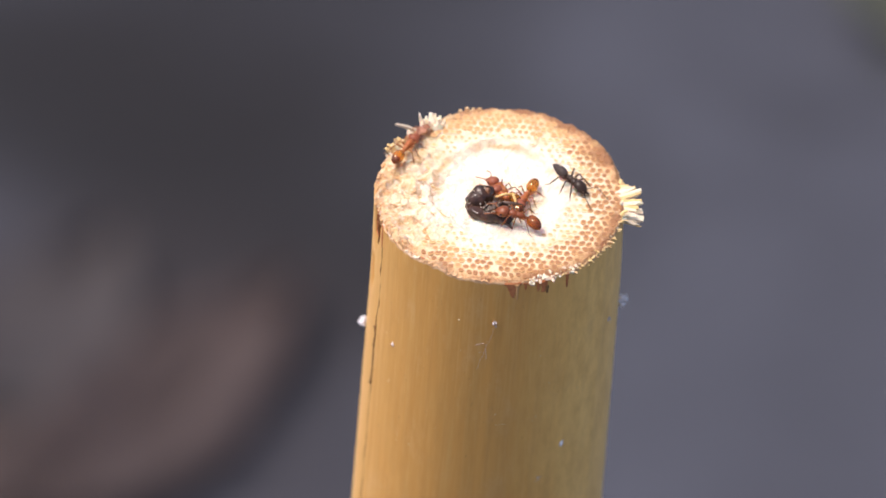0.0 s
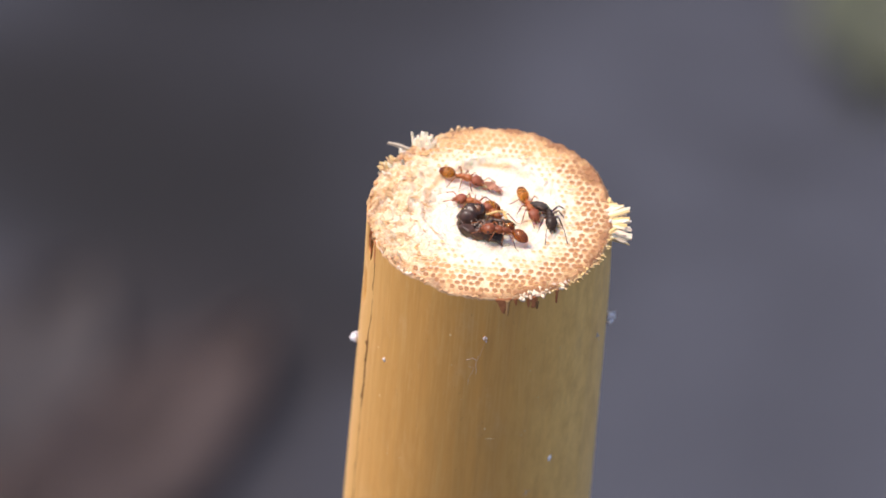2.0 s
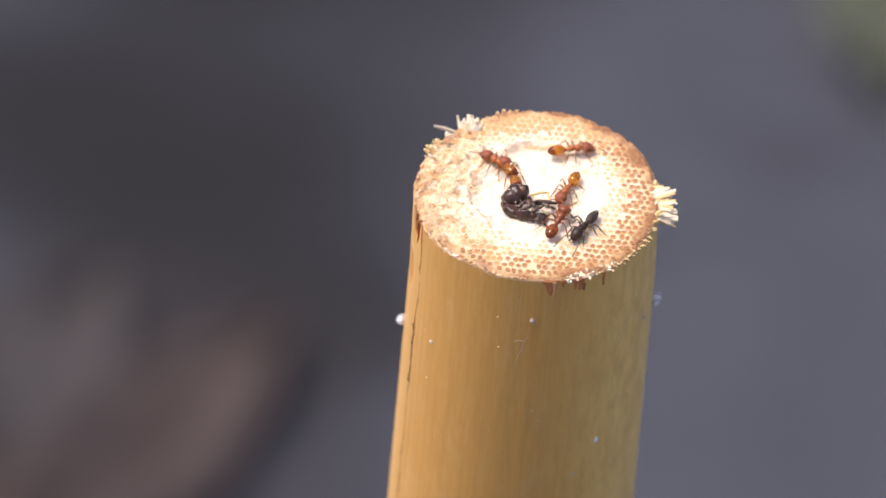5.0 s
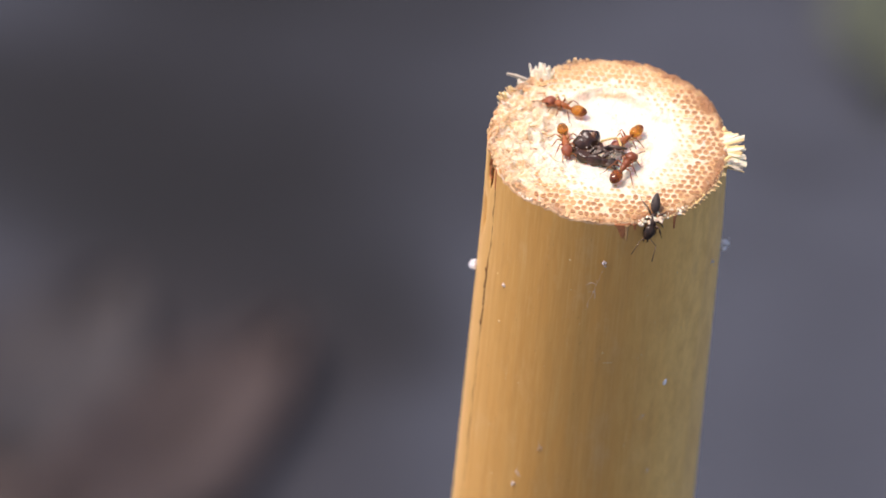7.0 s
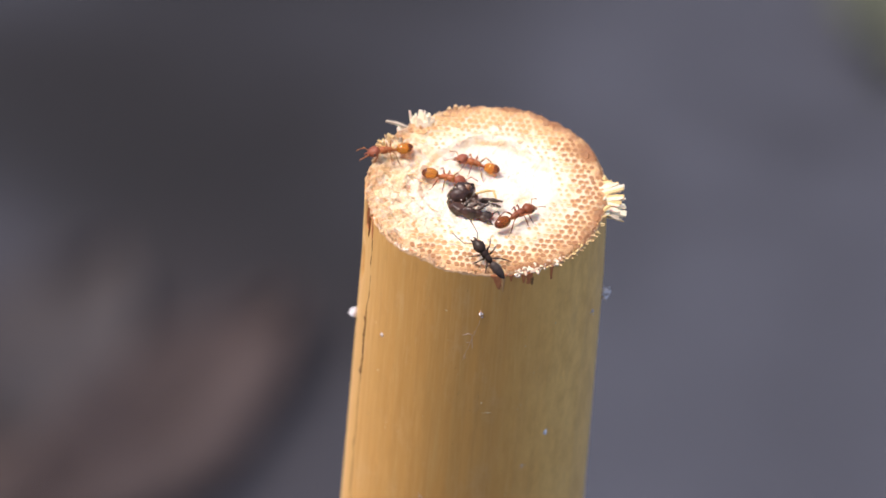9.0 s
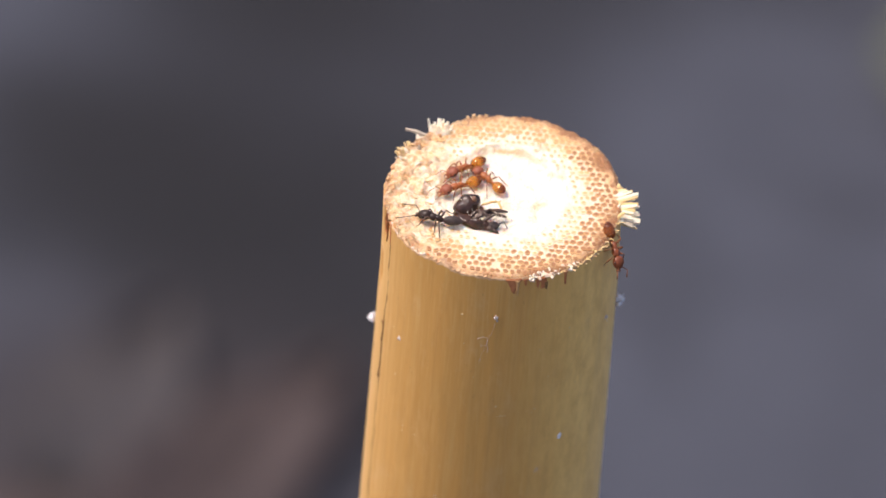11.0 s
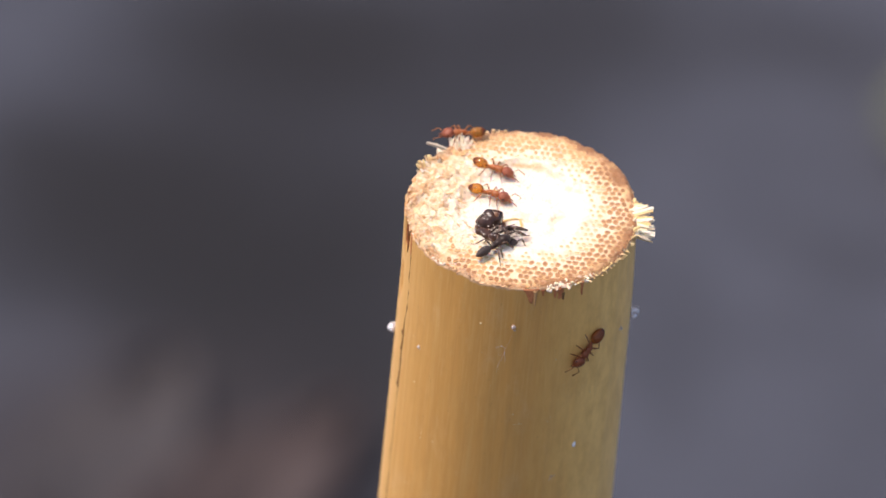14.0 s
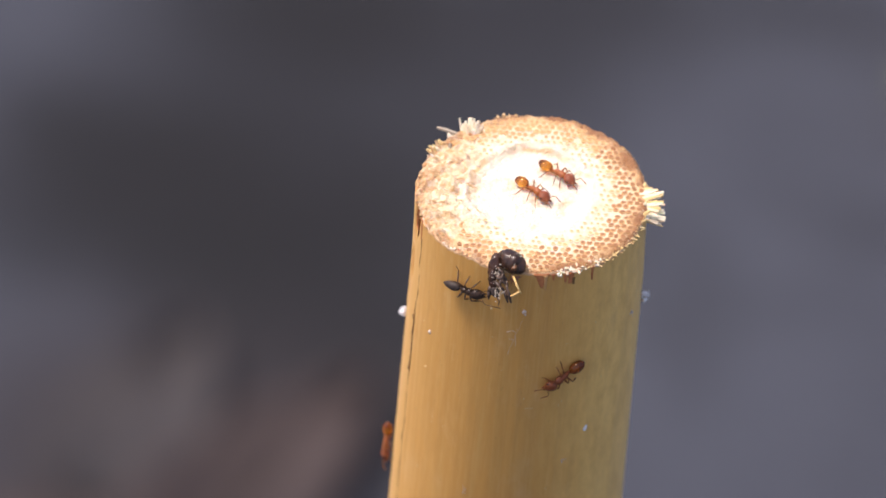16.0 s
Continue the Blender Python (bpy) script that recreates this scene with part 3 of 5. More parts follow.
def crumple(bm, amount, scale, seed):
    """Dent a body as dried chitin is dented."""
    for v in bm.verts:
        p = v.co / MM
        v.co += Vector([noise.noise(p * scale + Vector((seed, k * 9.1, 0))) for k in range(3)]) * amount * MM


def build_dead():
    """A curled dead ant lying on its side; the origin lies under its gaster."""
    ant = tagged(new("dead_ant"), "curled dead brown-black ant with crumpled body", "ant")
    axis = Vector((0.62, 0.74, 0.20)).normalized()
    bm = bmesh.new()
    for at, half in ((-0.10, (0.56, 0.54, 0.50)), (0.14, (0.52, 0.55, 0.52)), (0.38, (0.36, 0.44, 0.42)), (0.58, (0.2, 0.24, 0.24))):
        blob(bm, axis * at * MM, S(*half), axis, 26, 18)
    crumple(bm, 0.10, 2.3, 1)
    crumple(bm, 0.02, 7, 2)
    g = part("gaster", bm, DEAD_BROWN, ant, "swollen dented brown-black gaster with pale joints")
    g.location = S(0.0, 0, 0.50)
    bm = bmesh.new()
    x = axis.cross(Vector((0, 0, 1))).normalized()
    y = x.cross(axis)
    for a, w, arc in ((0.30, 0.52, (66, 80, 150)), (-0.12, 0.54, (24, 112))):
        for th in map(radians, arc):
            p = axis * a + (x * math.cos(th) + y * math.sin(th)) * w
            blob(bm, p * MM, S(0.075, 0.018, 0.016), x * -math.sin(th) + y * math.cos(th), 8, 6)
    part("joint_skin", bm, PALE_BAND, g)
    # the side of the gaster is split open, ruddy inside
    bm = bmesh.new()
    blob(bm, S(0.30, 0.06, 0.40), S(0.20, 0.16, 0.16), (0.5, -0.5, 0.3), 14, 10)
    crumple(bm, 0.08, 5, 4)
    part("torn_side", bm, DEAD_RUDDY, g, "ruddy torn side")
    bm = bmesh.new()
    blob(bm, S(-0.36, -0.46, 0.34), S(0.30, 0.24, 0.24), (0.5, -0.8, 0), 22, 16)
    blob(bm, S(-0.06, -0.84, 0.36), S(0.50, 0.28, 0.30), (0.9, -0.5, 0), 22, 16)
    blob(bm, S(0.46, -1.04, 0.36), S(0.46, 0.25, 0.28), (1, -0.2, 0.1), 22, 16)
    blob(bm, S(0.94, -1.08, 0.34), S(0.34, 0.19, 0.22), (1, 0.1, 0), 18, 14)
    crumple(bm, 0.12, 3.1, 5)
    crumple(bm, 0.03, 9, 6)
    part("thorax", bm, DEAD_BROWN, ant)
    bm = bmesh.new()
    blob(bm, S(1.32, -1.06, 0.30), S(0.30, 0.22, 0.22), (1, 0.2, -0.1), shape=lambda u: 1 - 0.14 * u)
    crumple(bm, 0.07, 4, 7)
    part("head", bm, BLACK_DULL, ant)
    bm = bmesh.new()
    tube(bm, [S(1.58, -1.02, 0.42), S(1.80, -0.92, 0.52), S(1.98, -0.98, 0.15)], [0.030 * MM] * 3, 6)
    part("antenna", bm, LEG_BLACK, ant)
    for hip, knee, foot in (
        ((0.10, -0.80, 0.50), (0.50, -0.50, 0.74), (0.86, -0.72, 0.66)),
        ((0.36, -0.90, 0.50), (0.78, -0.66, 0.76), (1.20, -0.84, 0.56)),
        ((0.40, -0.70, 0.48), (0.86, -0.40, 0.62), (1.44, -0.50, 0.52)),
        ((0.40, -0.98, 0.56), (1.05, -0.46, 0.80), (1.98, -0.34, 0.60)),
        ((0.75, -1.02, 0.50), (1.35, -0.60, 0.66), (1.92, -0.52, 0.42)),
        ((0.95, -1.16, 0.34), (1.30, -1.36, 0.36), (1.62, -1.38, 0.08)),
    ):
        bm = bmesh.new()
        m = Vector(knee).lerp(Vector(hip), 0.5)
        tube(bm, [S(*hip), S(*m), S(*knee)], [0.07 * MM, 0.11 * MM, 0.07 * MM], 9)
        tube(bm, [S(*knee), S(*Vector(knee).lerp(Vector(foot), 0.5)), S(*foot)], [0.065 * MM, 0.085 * MM, 0.04 * MM], 9)
        crumple(bm, 0.05, 6, 8)
        part("leg", bm, DEAD_LEG, ant)
    r = random.Random(3)
    bm = bmesh.new()
    for i in range(66):
        u = r.random()
        p = Vector((0.2 + 1.5 * u + r.gauss(0, 0.12), -0.80 - 0.10 * u + r.gauss(0, 0.16), 0.66 + 0.06 * math.sin(u * 9) + r.gauss(0, 0.05)))
        q = r.uniform(0.02, 0.05)
        if i % 3:
            blob(bm, p * MM, S(q, q * 0.7, q * 0.6), (r.gauss(0, 1), r.gauss(0, 1), 0), 6, 4)
        else:
            e = Vector((r.gauss(0, 1), r.gauss(0, 1), r.gauss(0, 0.6))).normalized() * 0.16
            tube(bm, [p * MM, (p + e * 0.5 + Vector((0, 0, 0.04))) * MM, (p + e) * MM], [0.016 * MM, 0.014 * MM, 0.008 * MM], 4)
    part("dust", bm, DEAD_DUST, ant, "pale fuzz clinging to its legs")
    for pts in ([(0.70, -0.05, 0.70), (1.20, 0.06, 0.85), (1.62, 0.20, 0.75)], [(1.50, 0.14, 0.80), (1.64, -0.20, 0.75), (1.66, -0.42, 0.66)]):
        bm = bmesh.new()
        tube(bm, [S(*p) for p in pts], [0.055 * MM, 0.065 * MM, 0.035 * MM], 7)
        part("pale_leg", bm, STRAW, ant, "straw-coloured dried leg")
    return ant


def build_shred():
    """A ragged dry shred, held at its origin and reaching along +x."""
    shred = tagged(new("dry_shred"), "ragged reddish-brown dry shred carried by a red ant", "shred")
    bm = bmesh.new()
    rows = []
    n, m = 12, 6
    for i in range(n + 1):
        u = i / n
        half = (0.08 + 0.20 * math.sin(math.pi * min(1, 0.1 + 0.85 * u))) * (1 + 0.6 * noise.noise(Vector((u * 7, 3, 1))))
        row = []
        for j in range(m + 1):
            v = 2 * j / m - 1
            row.append(bm.verts.new(S(u * 1.08 + 0.08 * u * noise.noise(Vector((v * 4, 2, u))), half * v + 0.05 * math.sin(u * 5), 0.06 + 0.09 * v * v + 0.10 * noise.noise(Vector((u * 4, v * 2, 6))))))
        rows.append(row)
    for a, b in zip(rows, rows[1:]):
        for j in range(m):
            bm.faces.new((a[j], b[j], b[j + 1], a[j + 1]))
    bmesh.ops.recalc_face_normals(bm, faces=bm.faces)
    bmesh.ops.solidify(bm, geom=bm.faces[:], thickness=0.035 * MM)
    part("blade", bm, SHRED, shred)
    for y, turn, high, long in ((-0.16, -0.12, 0.02, 0.36), (-0.05, 0.03, 0.10, 0.42), (0.08, 0.06, 0.05, 0.30), (0.17, 0.16, 0.12, 0.34)):
        bm = bmesh.new()
        tube(bm, [S(0.88, y * 0.8, 0.08), S(0.88 + 0.6 * long, y + 0.5 * turn, 0.08 + high * 0.6), S(0.88 + long, y + turn, 0.08 + high)], [0.035 * MM, 0.030 * MM, 0.012 * MM], 6)
        part("fibre", bm, SHRED, shred)
    return shred


dry_shred = build_shred()
black_ant, black_legs = build_ant("live black ant with a dull pointed gaster", red=False, size=1.04)
edge_ant, edge_legs = build_ant("red ant with glossy amber gaster walking in from the rim", group="red ants", droop=0.1)
pale_ant, pale_legs = build_ant("red ant with brown-tipped amber gaster on the pale pith", group="red ants", droop=-0.1)
back_ant, back_legs = build_ant("red ant with dark red head beside the dead ant", group="red ants", droop=0.15)
tail_ant, tail_legs = build_ant("red ant with clear amber gaster tugging at the dead ant", group="red ants", droop=-0.15)
front_ant, front_legs = build_ant("larger, darker red ant that climbs down the cane's side", group="red ants", size=1.06, deep=True)
dead_ant = build_dead()
dead_ant.scale = (1.22, 1.22, 1.22)

# ---- splinters, chips and cracks on the cane ----
def on_side(angle, depth, out=0.0):
    """A point on the cane's skin: degrees round it, millimetres below the cut's edge."""
    a = radians(angle)
    r = skin_r(a, depth) + out * MM
    x, y = r * math.cos(a), r * math.sin(a)
    return Vector((x + LEAN * min(1, max(0, depth) / 5), y, cut_z(x, y) - depth * MM))


def on_skin(angle, depth, out=0.0):
    """The same, millimetres below the cut's centre."""
    p = on_side(angle, depth, out)
    p.z = TOP - depth * MM
    return p


rng = random.Random(7)


def splinter(root, tip, width, material, name="splinter", blunt=0.15):
    bm = bmesh.new()
    root, tip = Vector(root), Vector(tip)
    midp = root.lerp(tip, 0.55) + Vector([rng.uniform(-1, 1) * 0.06 * MM for _ in range(3)])
    tube(bm, [root, midp, tip], [width * 0.55 * MM, width * (0.42 + 0.2 * (blunt > 0.3)) * MM, width * blunt * MM], 5)
    return part(name, bm, material, cane, smooth=False)


# a tuft of blunt fibres that juts out beyond the rim: root angle, tip outward and upward, count, spread, width
for a0, out, up, many, spread, wide, mt in (
    (12.5, 0.30, 0.10, 5, 0.10, 0.13, FIBRE_YELLOW), (9.0, 0.62, 0.40, 6, 0.12, 0.15, FIBRE), (6.0, 0.92, 0.36, 9, 0.16, 0.17, FIBRE),
    (2.5, 1.02, 0.10, 8, 0.13, 0.19, FIBRE), (-0.5, 1.08, -0.14, 8, 0.12, 0.20, FIBRE), (-3.5, 1.10, -0.36, 8, 0.10, 0.19, FIBRE), (-5.5, 1.00, -0.52, 4, 0.06, 0.11, FIBRE_DULL)):
    for i in range(2 * many):
        a = a0 + rng.gauss(0, 1.3)
        root = on_side(a, 0.22 + 0.012 * (9 - a0), -rng.uniform(0.55, 0.8))
        far = rng.uniform(0.55, 1.06)
        tip = on_side(a0, 0.20, 0) + Vector((out * far, rng.gauss(0, 0.10) + 0.2 * up, up * far + rng.gauss(0, spread * 0.9))) * MM
        splinter(root, tip, wide * rng.uniform(0.6, 1.25), mt if rng.random() < 0.75 else FIBRE_YELLOW, blunt=rng.uniform(0.28, 0.62))
root = on_side(-5, 0.5, 0.85)
splinter(root, root + Vector((0.10, 0, -0.30)) * MM, 0.05, FIBRE_DULL)
# the yellow strip of rind from which it is torn
for i in range(34):
    a = rng.uniform(-9, 15)
    root = on_side(a, 0.15 + rng.uniform(-0.1, 0.35), -rng.uniform(0.0, 0.25))
    splinter(root, root + Vector((rng.uniform(0.05, 0.38), rng.uniform(-0.25, 0.25), rng.uniform(-0.30, 0.22))) * MM, rng.uniform(0.10, 0.22), rng.choice((FIBRE_YELLOW, FIBRE_YELLOW, FIBRE)), blunt=0.4)
# upright comb of white fibres on the far rim, in five blunt tines
for tine, (f0, high) in enumerate(((-0.50, 0.92), (-0.24, 0.90), (0.0, 1.02), (0.24, 0.80), (0.50, 0.70))):
    for i in range(9):
        f = f0 + rng.gauss(0, 0.055)
        a = 129.0 - f * 6.5
        root = on_side(a, 0.50, -rng.uniform(0.1, 1.0))
        tip = root + Vector((-0.06 + f * 0.30 + rng.uniform(-0.05, 0.05), rng.uniform(0.15, 0.40), high * rng.uniform(0.70, 1.10))) * MM
        splinter(root, tip, rng.uniform(0.14, 0.24), FIBRE, blunt=rng.uniform(0.2, 0.5))
for i in range(15):
    a = rng.uniform(136, 160)
    root = on_side(a, rng.uniform(0.2, 0.6), -rng.uniform(0.1, 0.7))
    tip = root + Vector((rng.uniform(-0.5, -0.05), rng.uniform(-0.1, 0.2), rng.uniform(0.10, 0.50))) * MM
    splinter(root, tip, rng.uniform(0.16, 0.34), FIBRE if rng.random() < 0.75 else FIBRE_DULL)
for i in range(16):
    a = rng.choice((148, 151, 155)) + rng.gauss(0, 1.1)
    root = on_side(a, rng.uniform(0.25, 0.5), -rng.uniform(0.05, 0.4))
    splinter(root, root + Vector((rng.uniform(-0.38, -0.12), rng.uniform(-0.05, 0.2), rng.uniform(0.30, 0.62))) * MM, rng.uniform(0.14, 0.26), rng.choice((FIBRE, FIBRE_TAN, FIBRE_YELLOW)), blunt=rng.uniform(0.2, 0.45))
r0 = on_side(137, 0.1, -0.2)
splinter(r0, r0 + Vector((-1.25, -0.1, 0.42)) * MM, 0.20, FIBRE_DULL, blunt=0.4)
for a in (107, 109, 112, 103):
    root = on_side(a, 0.2, -0.15)
    splinter(root, root + Vector((rng.uniform(-0.1, 0.1), 0.05, rng.uniform(0.22, 0.40))) * MM, 0.34, FIBRE_TAN, blunt=0.3)
# yellow fringe of rind along the near part of the rim
for i in range(80):
    a = rng.uniform(-58, -8)
    root = on_side(a, 0.20 + rng.uniform(-0.05, 0.15), -rng.uniform(0.0, 0.22))
    o = rng.uniform(0.02, 0.26)
    splinter(root, root + Vector((math.cos(radians(a)) * o + rng.gauss(0, 0.08), math.sin(radians(a)) * o + rng.gauss(0, 0.08), rng.uniform(-0.06, 0.26))) * MM, rng.uniform(0.07, 0.15), rng.choice((FIBRE_YELLOW, FIBRE_YELLOW, FIBRE_TAN)), "frayed_fibre", blunt=0.3)
# short frayed fibres along the rim and over the torn part of the face
for i in range(96):
    a = rng.uniform(-125, 12) if i < 76 else rng.uniform(20, 130)
    root = on_side(a, 0.30 if a > 12 else 0.22, -rng.uniform(0.05, 0.25))
    tip = root + Vector((math.cos(radians(a)) * rng.uniform(-0.02, 0.16), math.sin(radians(a)) * rng.uniform(-0.02, 0.16), rng.uniform(0.08, 0.26))) * MM
    splinter(root, tip, rng.uniform(0.05, 0.12), rng.choice((FIBRE_YELLOW, FIBRE_TAN, FIBRE)) if a < 0 else FIBRE_TAN, "frayed_fibre")
for i in range(70):
    a = radians(rng.gauss(182, 27))
    r = rng.uniform(0.52, 0.91) * RAD
    x, y = r * math.cos(a), r * math.sin(a)
    root = Vector((x, y, cut_z(x, y) + face_relief(x, y) - 0.03 * MM))
    tip = root + Vector((rng.uniform(-0.30, 0.50), rng.uniform(-0.40, 0.25), rng.uniform(-0.02, 0.10))) * MM
    splinter(root, tip, rng.uniform(0.05, 0.16), rng.choice((FIBRE, FIBRE_TAN, FIBRE_TAN, LIP)), "frayed_fibre")


def skin_patch(name, angle, d0, d1, w0, w1, out, material, jag=0.25):
    """A thin ragged flake lying on the cane's skin."""
    bm = bmesh.new()
    rows = []
    n = 8
    for i in range(n + 1):
        f = i / n
        d = d0 + (d1 - d0) * f
        w = (w0 + (w1 - w0) * f) * (1 + rng.uniform(-jag, jag))
        c = angle + rng.uniform(-jag, jag) * w0 * 0.3
        rows.append([bm.verts.new(on_side(c - w, d, -0.03)), bm.verts.new(on_side(c - w * 0.8, d, out)), bm.verts.new(on_side(c, d, out * 1.3)),
                     bm.verts.new(on_side(c + w * 0.8, d, out)), bm.verts.new(on_side(c + w, d, -0.03))])
    for a, b in zip(rows, rows[1:]):
        for j in range(4):
            bm.faces.new((a[j], b[j], b[j + 1], a[j + 1]))
    bm.faces.new(rows[0][::-1])
    bm.faces.new(rows[-1])
    bmesh.ops.recalc_face_normals(bm, faces=bm.faces)
    return part(name, bm, material, cane)


# chipped bark below the front of the rim
skin_patch("bark_chip", -80.5, 0.10, 1.15, 4.8, 0.5, 0.032, CHIP, 0.18)
skin_patch("bark_chip", -78.6, 0.20, 1.30, 1.5, 0.3, 0.045, CHIP_TAN, 0.3)
skin_patch("bark_chip", -74.8, 0.16, 0.60, 1.2, 0.4, 0.030, CHIP, 0.3)
skin_patch("bark_chip", -68.8, 0.16, 0.85, 1.0, 0.4, 0.030, CHIP, 0.3)
skin_patch("bark_chip", -66.2, 0.16, 0.95, 2.0, 0.8, 0.026, CHIP, 0.35)
skin_patch("bark_chip", -64.6, 0.55, 1.05, 0.9, 0.5, 0.035, CRACK, 0.3)
skin_patch("bark_chip", -54.5, 0.12, 1.10, 1.0, 0.3, 0.032, CHIP, 0.3)
skin_patch("bark_chip", -163.3, 0.35, 1.9, 3.4, 2.4, -0.24, CHIP)
skin_patch("bark_chip", -155.0, 0.35, 1.9, 1.3, 0.4, 0.024, CHIP, 0.4)
skin_patch("bark_chip", -161.6, 0.9, 2.4, 1.2, 0.5, -0.14, CRACK)


def torn_lip(a0, a1, width, material):
    """A thin ragged strip of bark left standing along the rim."""
    bm = bmesh.new()
    n = max(4, int(abs(a1 - a0) * 1.3))
    rows = []
    for i in range(n + 1):
        f = i / n
        a = a0 + (a1 - a0) * f
        taper = math.sin(math.pi * (0.06 + 0.88 * f)) ** 0.5
        w = width * taper * (0.55 + 0.9 * abs(noise.noise(Vector((a * 0.9, width, 1))) + rng.uniform(0, 0.4)))
        up = 0.04 - 0.12 * noise.noise(Vector((a * 0.5, 7, 0))) + rng.uniform(-0.05, 0.05)
        ra = radians(a)
        rim = rim_drop(ra) / MM
        rows.append([bm.verts.new(on_side(a, rim + d - up, o)) for d, o in ((0.14, -0.01), (0.02, 0.0), (-0.02, -0.02 - w * 0.35), (-0.02, -0.04 - w), (0.14, -0.04 - w * 0.8))])
    for a, b in zip(rows, rows[1:]):
        for q in range(5):
            r = (q + 1) % 5
            bm.faces.new((a[q], b[q], b[r], a[r]))
    bm.faces.new(rows[0][::-1])
    bm.faces.new(rows[-1])
    bmesh.ops.recalc_face_normals(bm, faces=bm.faces)
    return part("torn_bark", bm, material, cane, smooth=False)


for a0, a1, w in ((-156, -148, 0.30), (-146, -138, 0.16), (-136, -127, 0.26), (-124, -115, 0.12), (-112, -104, 0.18), (-100, -92, 0.08)):
    torn_lip(a0, a1, w, CHIP_PALE if w > 0.25 else LIP)
# scaly brown band inside the lip
for i in range(90):
    a = rng.uniform(-158, -84) if i < 66 else rng.uniform(-84, -20)
    q = on_side(a, 0.10 + rng.uniform(-0.05, 0.12), -rng.uniform(0.12, 0.55))
    ra = radians(a)
    bm = bmesh.new()
    blob(bm, q, S(rng.uniform(0.08, 0.20), rng.uniform(0.03, 0.07), 0.045), Vector((-math.sin(ra) + rng.uniform(-0.5, 0.5), math.cos(ra) + rng.uniform(-0.5, 0.5), rng.uniform(-0.3, 0.5))), 6, 4)
    part("rind_scale", bm, rng.choice((CHIP, CHIP, FIBRE_TAN, LIP)), cane, smooth=False)
# broken brown rind where the face is torn
for i in range(34):
    a = rng.uniform(160, 212)
    ra = radians(a)
    q = on_side(a, 0.30 + rng.uniform(-0.18, 0.30), -rng.uniform(0.0, 0.16))
    bm = bmesh.new()
    blob(bm, q, S(rng.uniform(0.10, 0.28), rng.uniform(0.05, 0.10), 0.06), Vector((-math.sin(ra), math.cos(ra), rng.uniform(-1.2, 1.2))), 6, 5)
    part("rind_scale", bm, rng.choice((CHIP_TAN, LIP, FIBRE_TAN, LIP)), cane, smooth=False)
# white flakes torn up beside the chipped bark
for i in range(44):
    a = rng.choice((-72.5, -71, -70, -69, -66.5, -63, -61.5, -60, -53, -52)) + rng.gauss(0, 0.9)
    q = on_side(a, 0.10 + rng.uniform(-0.03, 0.12), -rng.uniform(-0.03, 0.30))
    ra = radians(a)
    splinter(q, q + Vector((rng.gauss(0.05, 0.20), rng.gauss(-0.06, 0.14), rng.uniform(-0.10, 0.20))) * MM, rng.uniform(0.09, 0.20), rng.choice((FIBRE, FIBRE, CHIP_PALE)), "frayed_fibre", blunt=0.5)


def crack(a0, a1, d0, d1, width):
    """A crooked split in the skin, from one angle and depth to another."""
    bm = bmesh.new()
    pts = []
    n = 22
    for i in range(n + 1):
        f = i / n
        pts.append(on_skin(a0 + (a1 - a0) * f + 1.5 * noise.noise(Vector((f * 7, a0, 0))), d0 + (d1 - d0) * f, -0.012))
    tube(bm, pts, [0.7 * width * MM * (0.30 + abs(noise.noise(Vector((i * 0.7, a0, 2)))) * 1.4) for i in range(n + 1)], 5)
    return part("crack", bm, CRACK, cane)


crack(-154.0, -157.0, 1.9, 10.5, 0.11)
crack(-157.5, -156.5, 8.2, 12.5, 0.17)
crack(-156.5, -157.5, 12, 22, 0.07)
crack(-157.5, -158.5, 20, 34, 0.05)

# ---- lint and dust ----
def lint(angle, depth, size, seed, label):
    r = random.Random(seed)
    bm = bmesh.new()
    c = on_skin(angle, depth, size * 0.34 if size > 0.3 else 0.02)
    for i in range(22):
        d = Vector((r.gauss(0, 1), r.gauss(0, 1), r.gauss(0, 1.3)))
        p = c + d * size * 0.20 * MM
        q = r.uniform(0.10, 0.24) * size
        blob(bm, p, S(q * 1.3, q, q * 0.8), (r.gauss(0, 1), r.gauss(0, 1), r.gauss(0, 1)), 7, 5, lambda u, w=r.random() * 6: 1 + 0.35 * math.sin(u * 9 + w))
    for i in range(12):
        d = Vector((r.gauss(0, 1), r.gauss(0, 1), r.gauss(0, 1))).normalized()
        e = Vector((r.gauss(0, 1), r.gauss(0, 1), r.gauss(0, 1))).normalized()
        p = c + d * size * 0.3 * MM
        tube(bm, [p, p + (d + e) * size * 0.16 * MM, p + (d * 0.5 + e * 1.2) * size * 0.24 * MM], [0.02 * MM, 0.02 * MM, 0.01 * MM], 4)
    return tagged(part("lint", bm, LINT if size > 0.4 else LINT_DULL), label, "lint")


lint(-179, 10.2, 0.62, 1, "fluffy white lint stuck to the cane's skin")
lint(-2, 6.8, 0.55, 2, "fluffy white lint stuck to the cane's skin")
lint(-21.6, 6.3, 0.24, 3, "tiny white lint on the cane's skin")
lint(-140.3, 7.9, 0.22, 4, "tiny white lint on the cane's skin")
lint(-88.4, 3.45, 0.24, 5, "tiny pale lilac lint on the cane's skin")
lint(-87.8, 3.72, 0.12, 13, "tiny pale lilac lint on the cane's skin")
lint(-121.5, 21.7, 0.24, 7, "tiny white lint on the cane's skin")


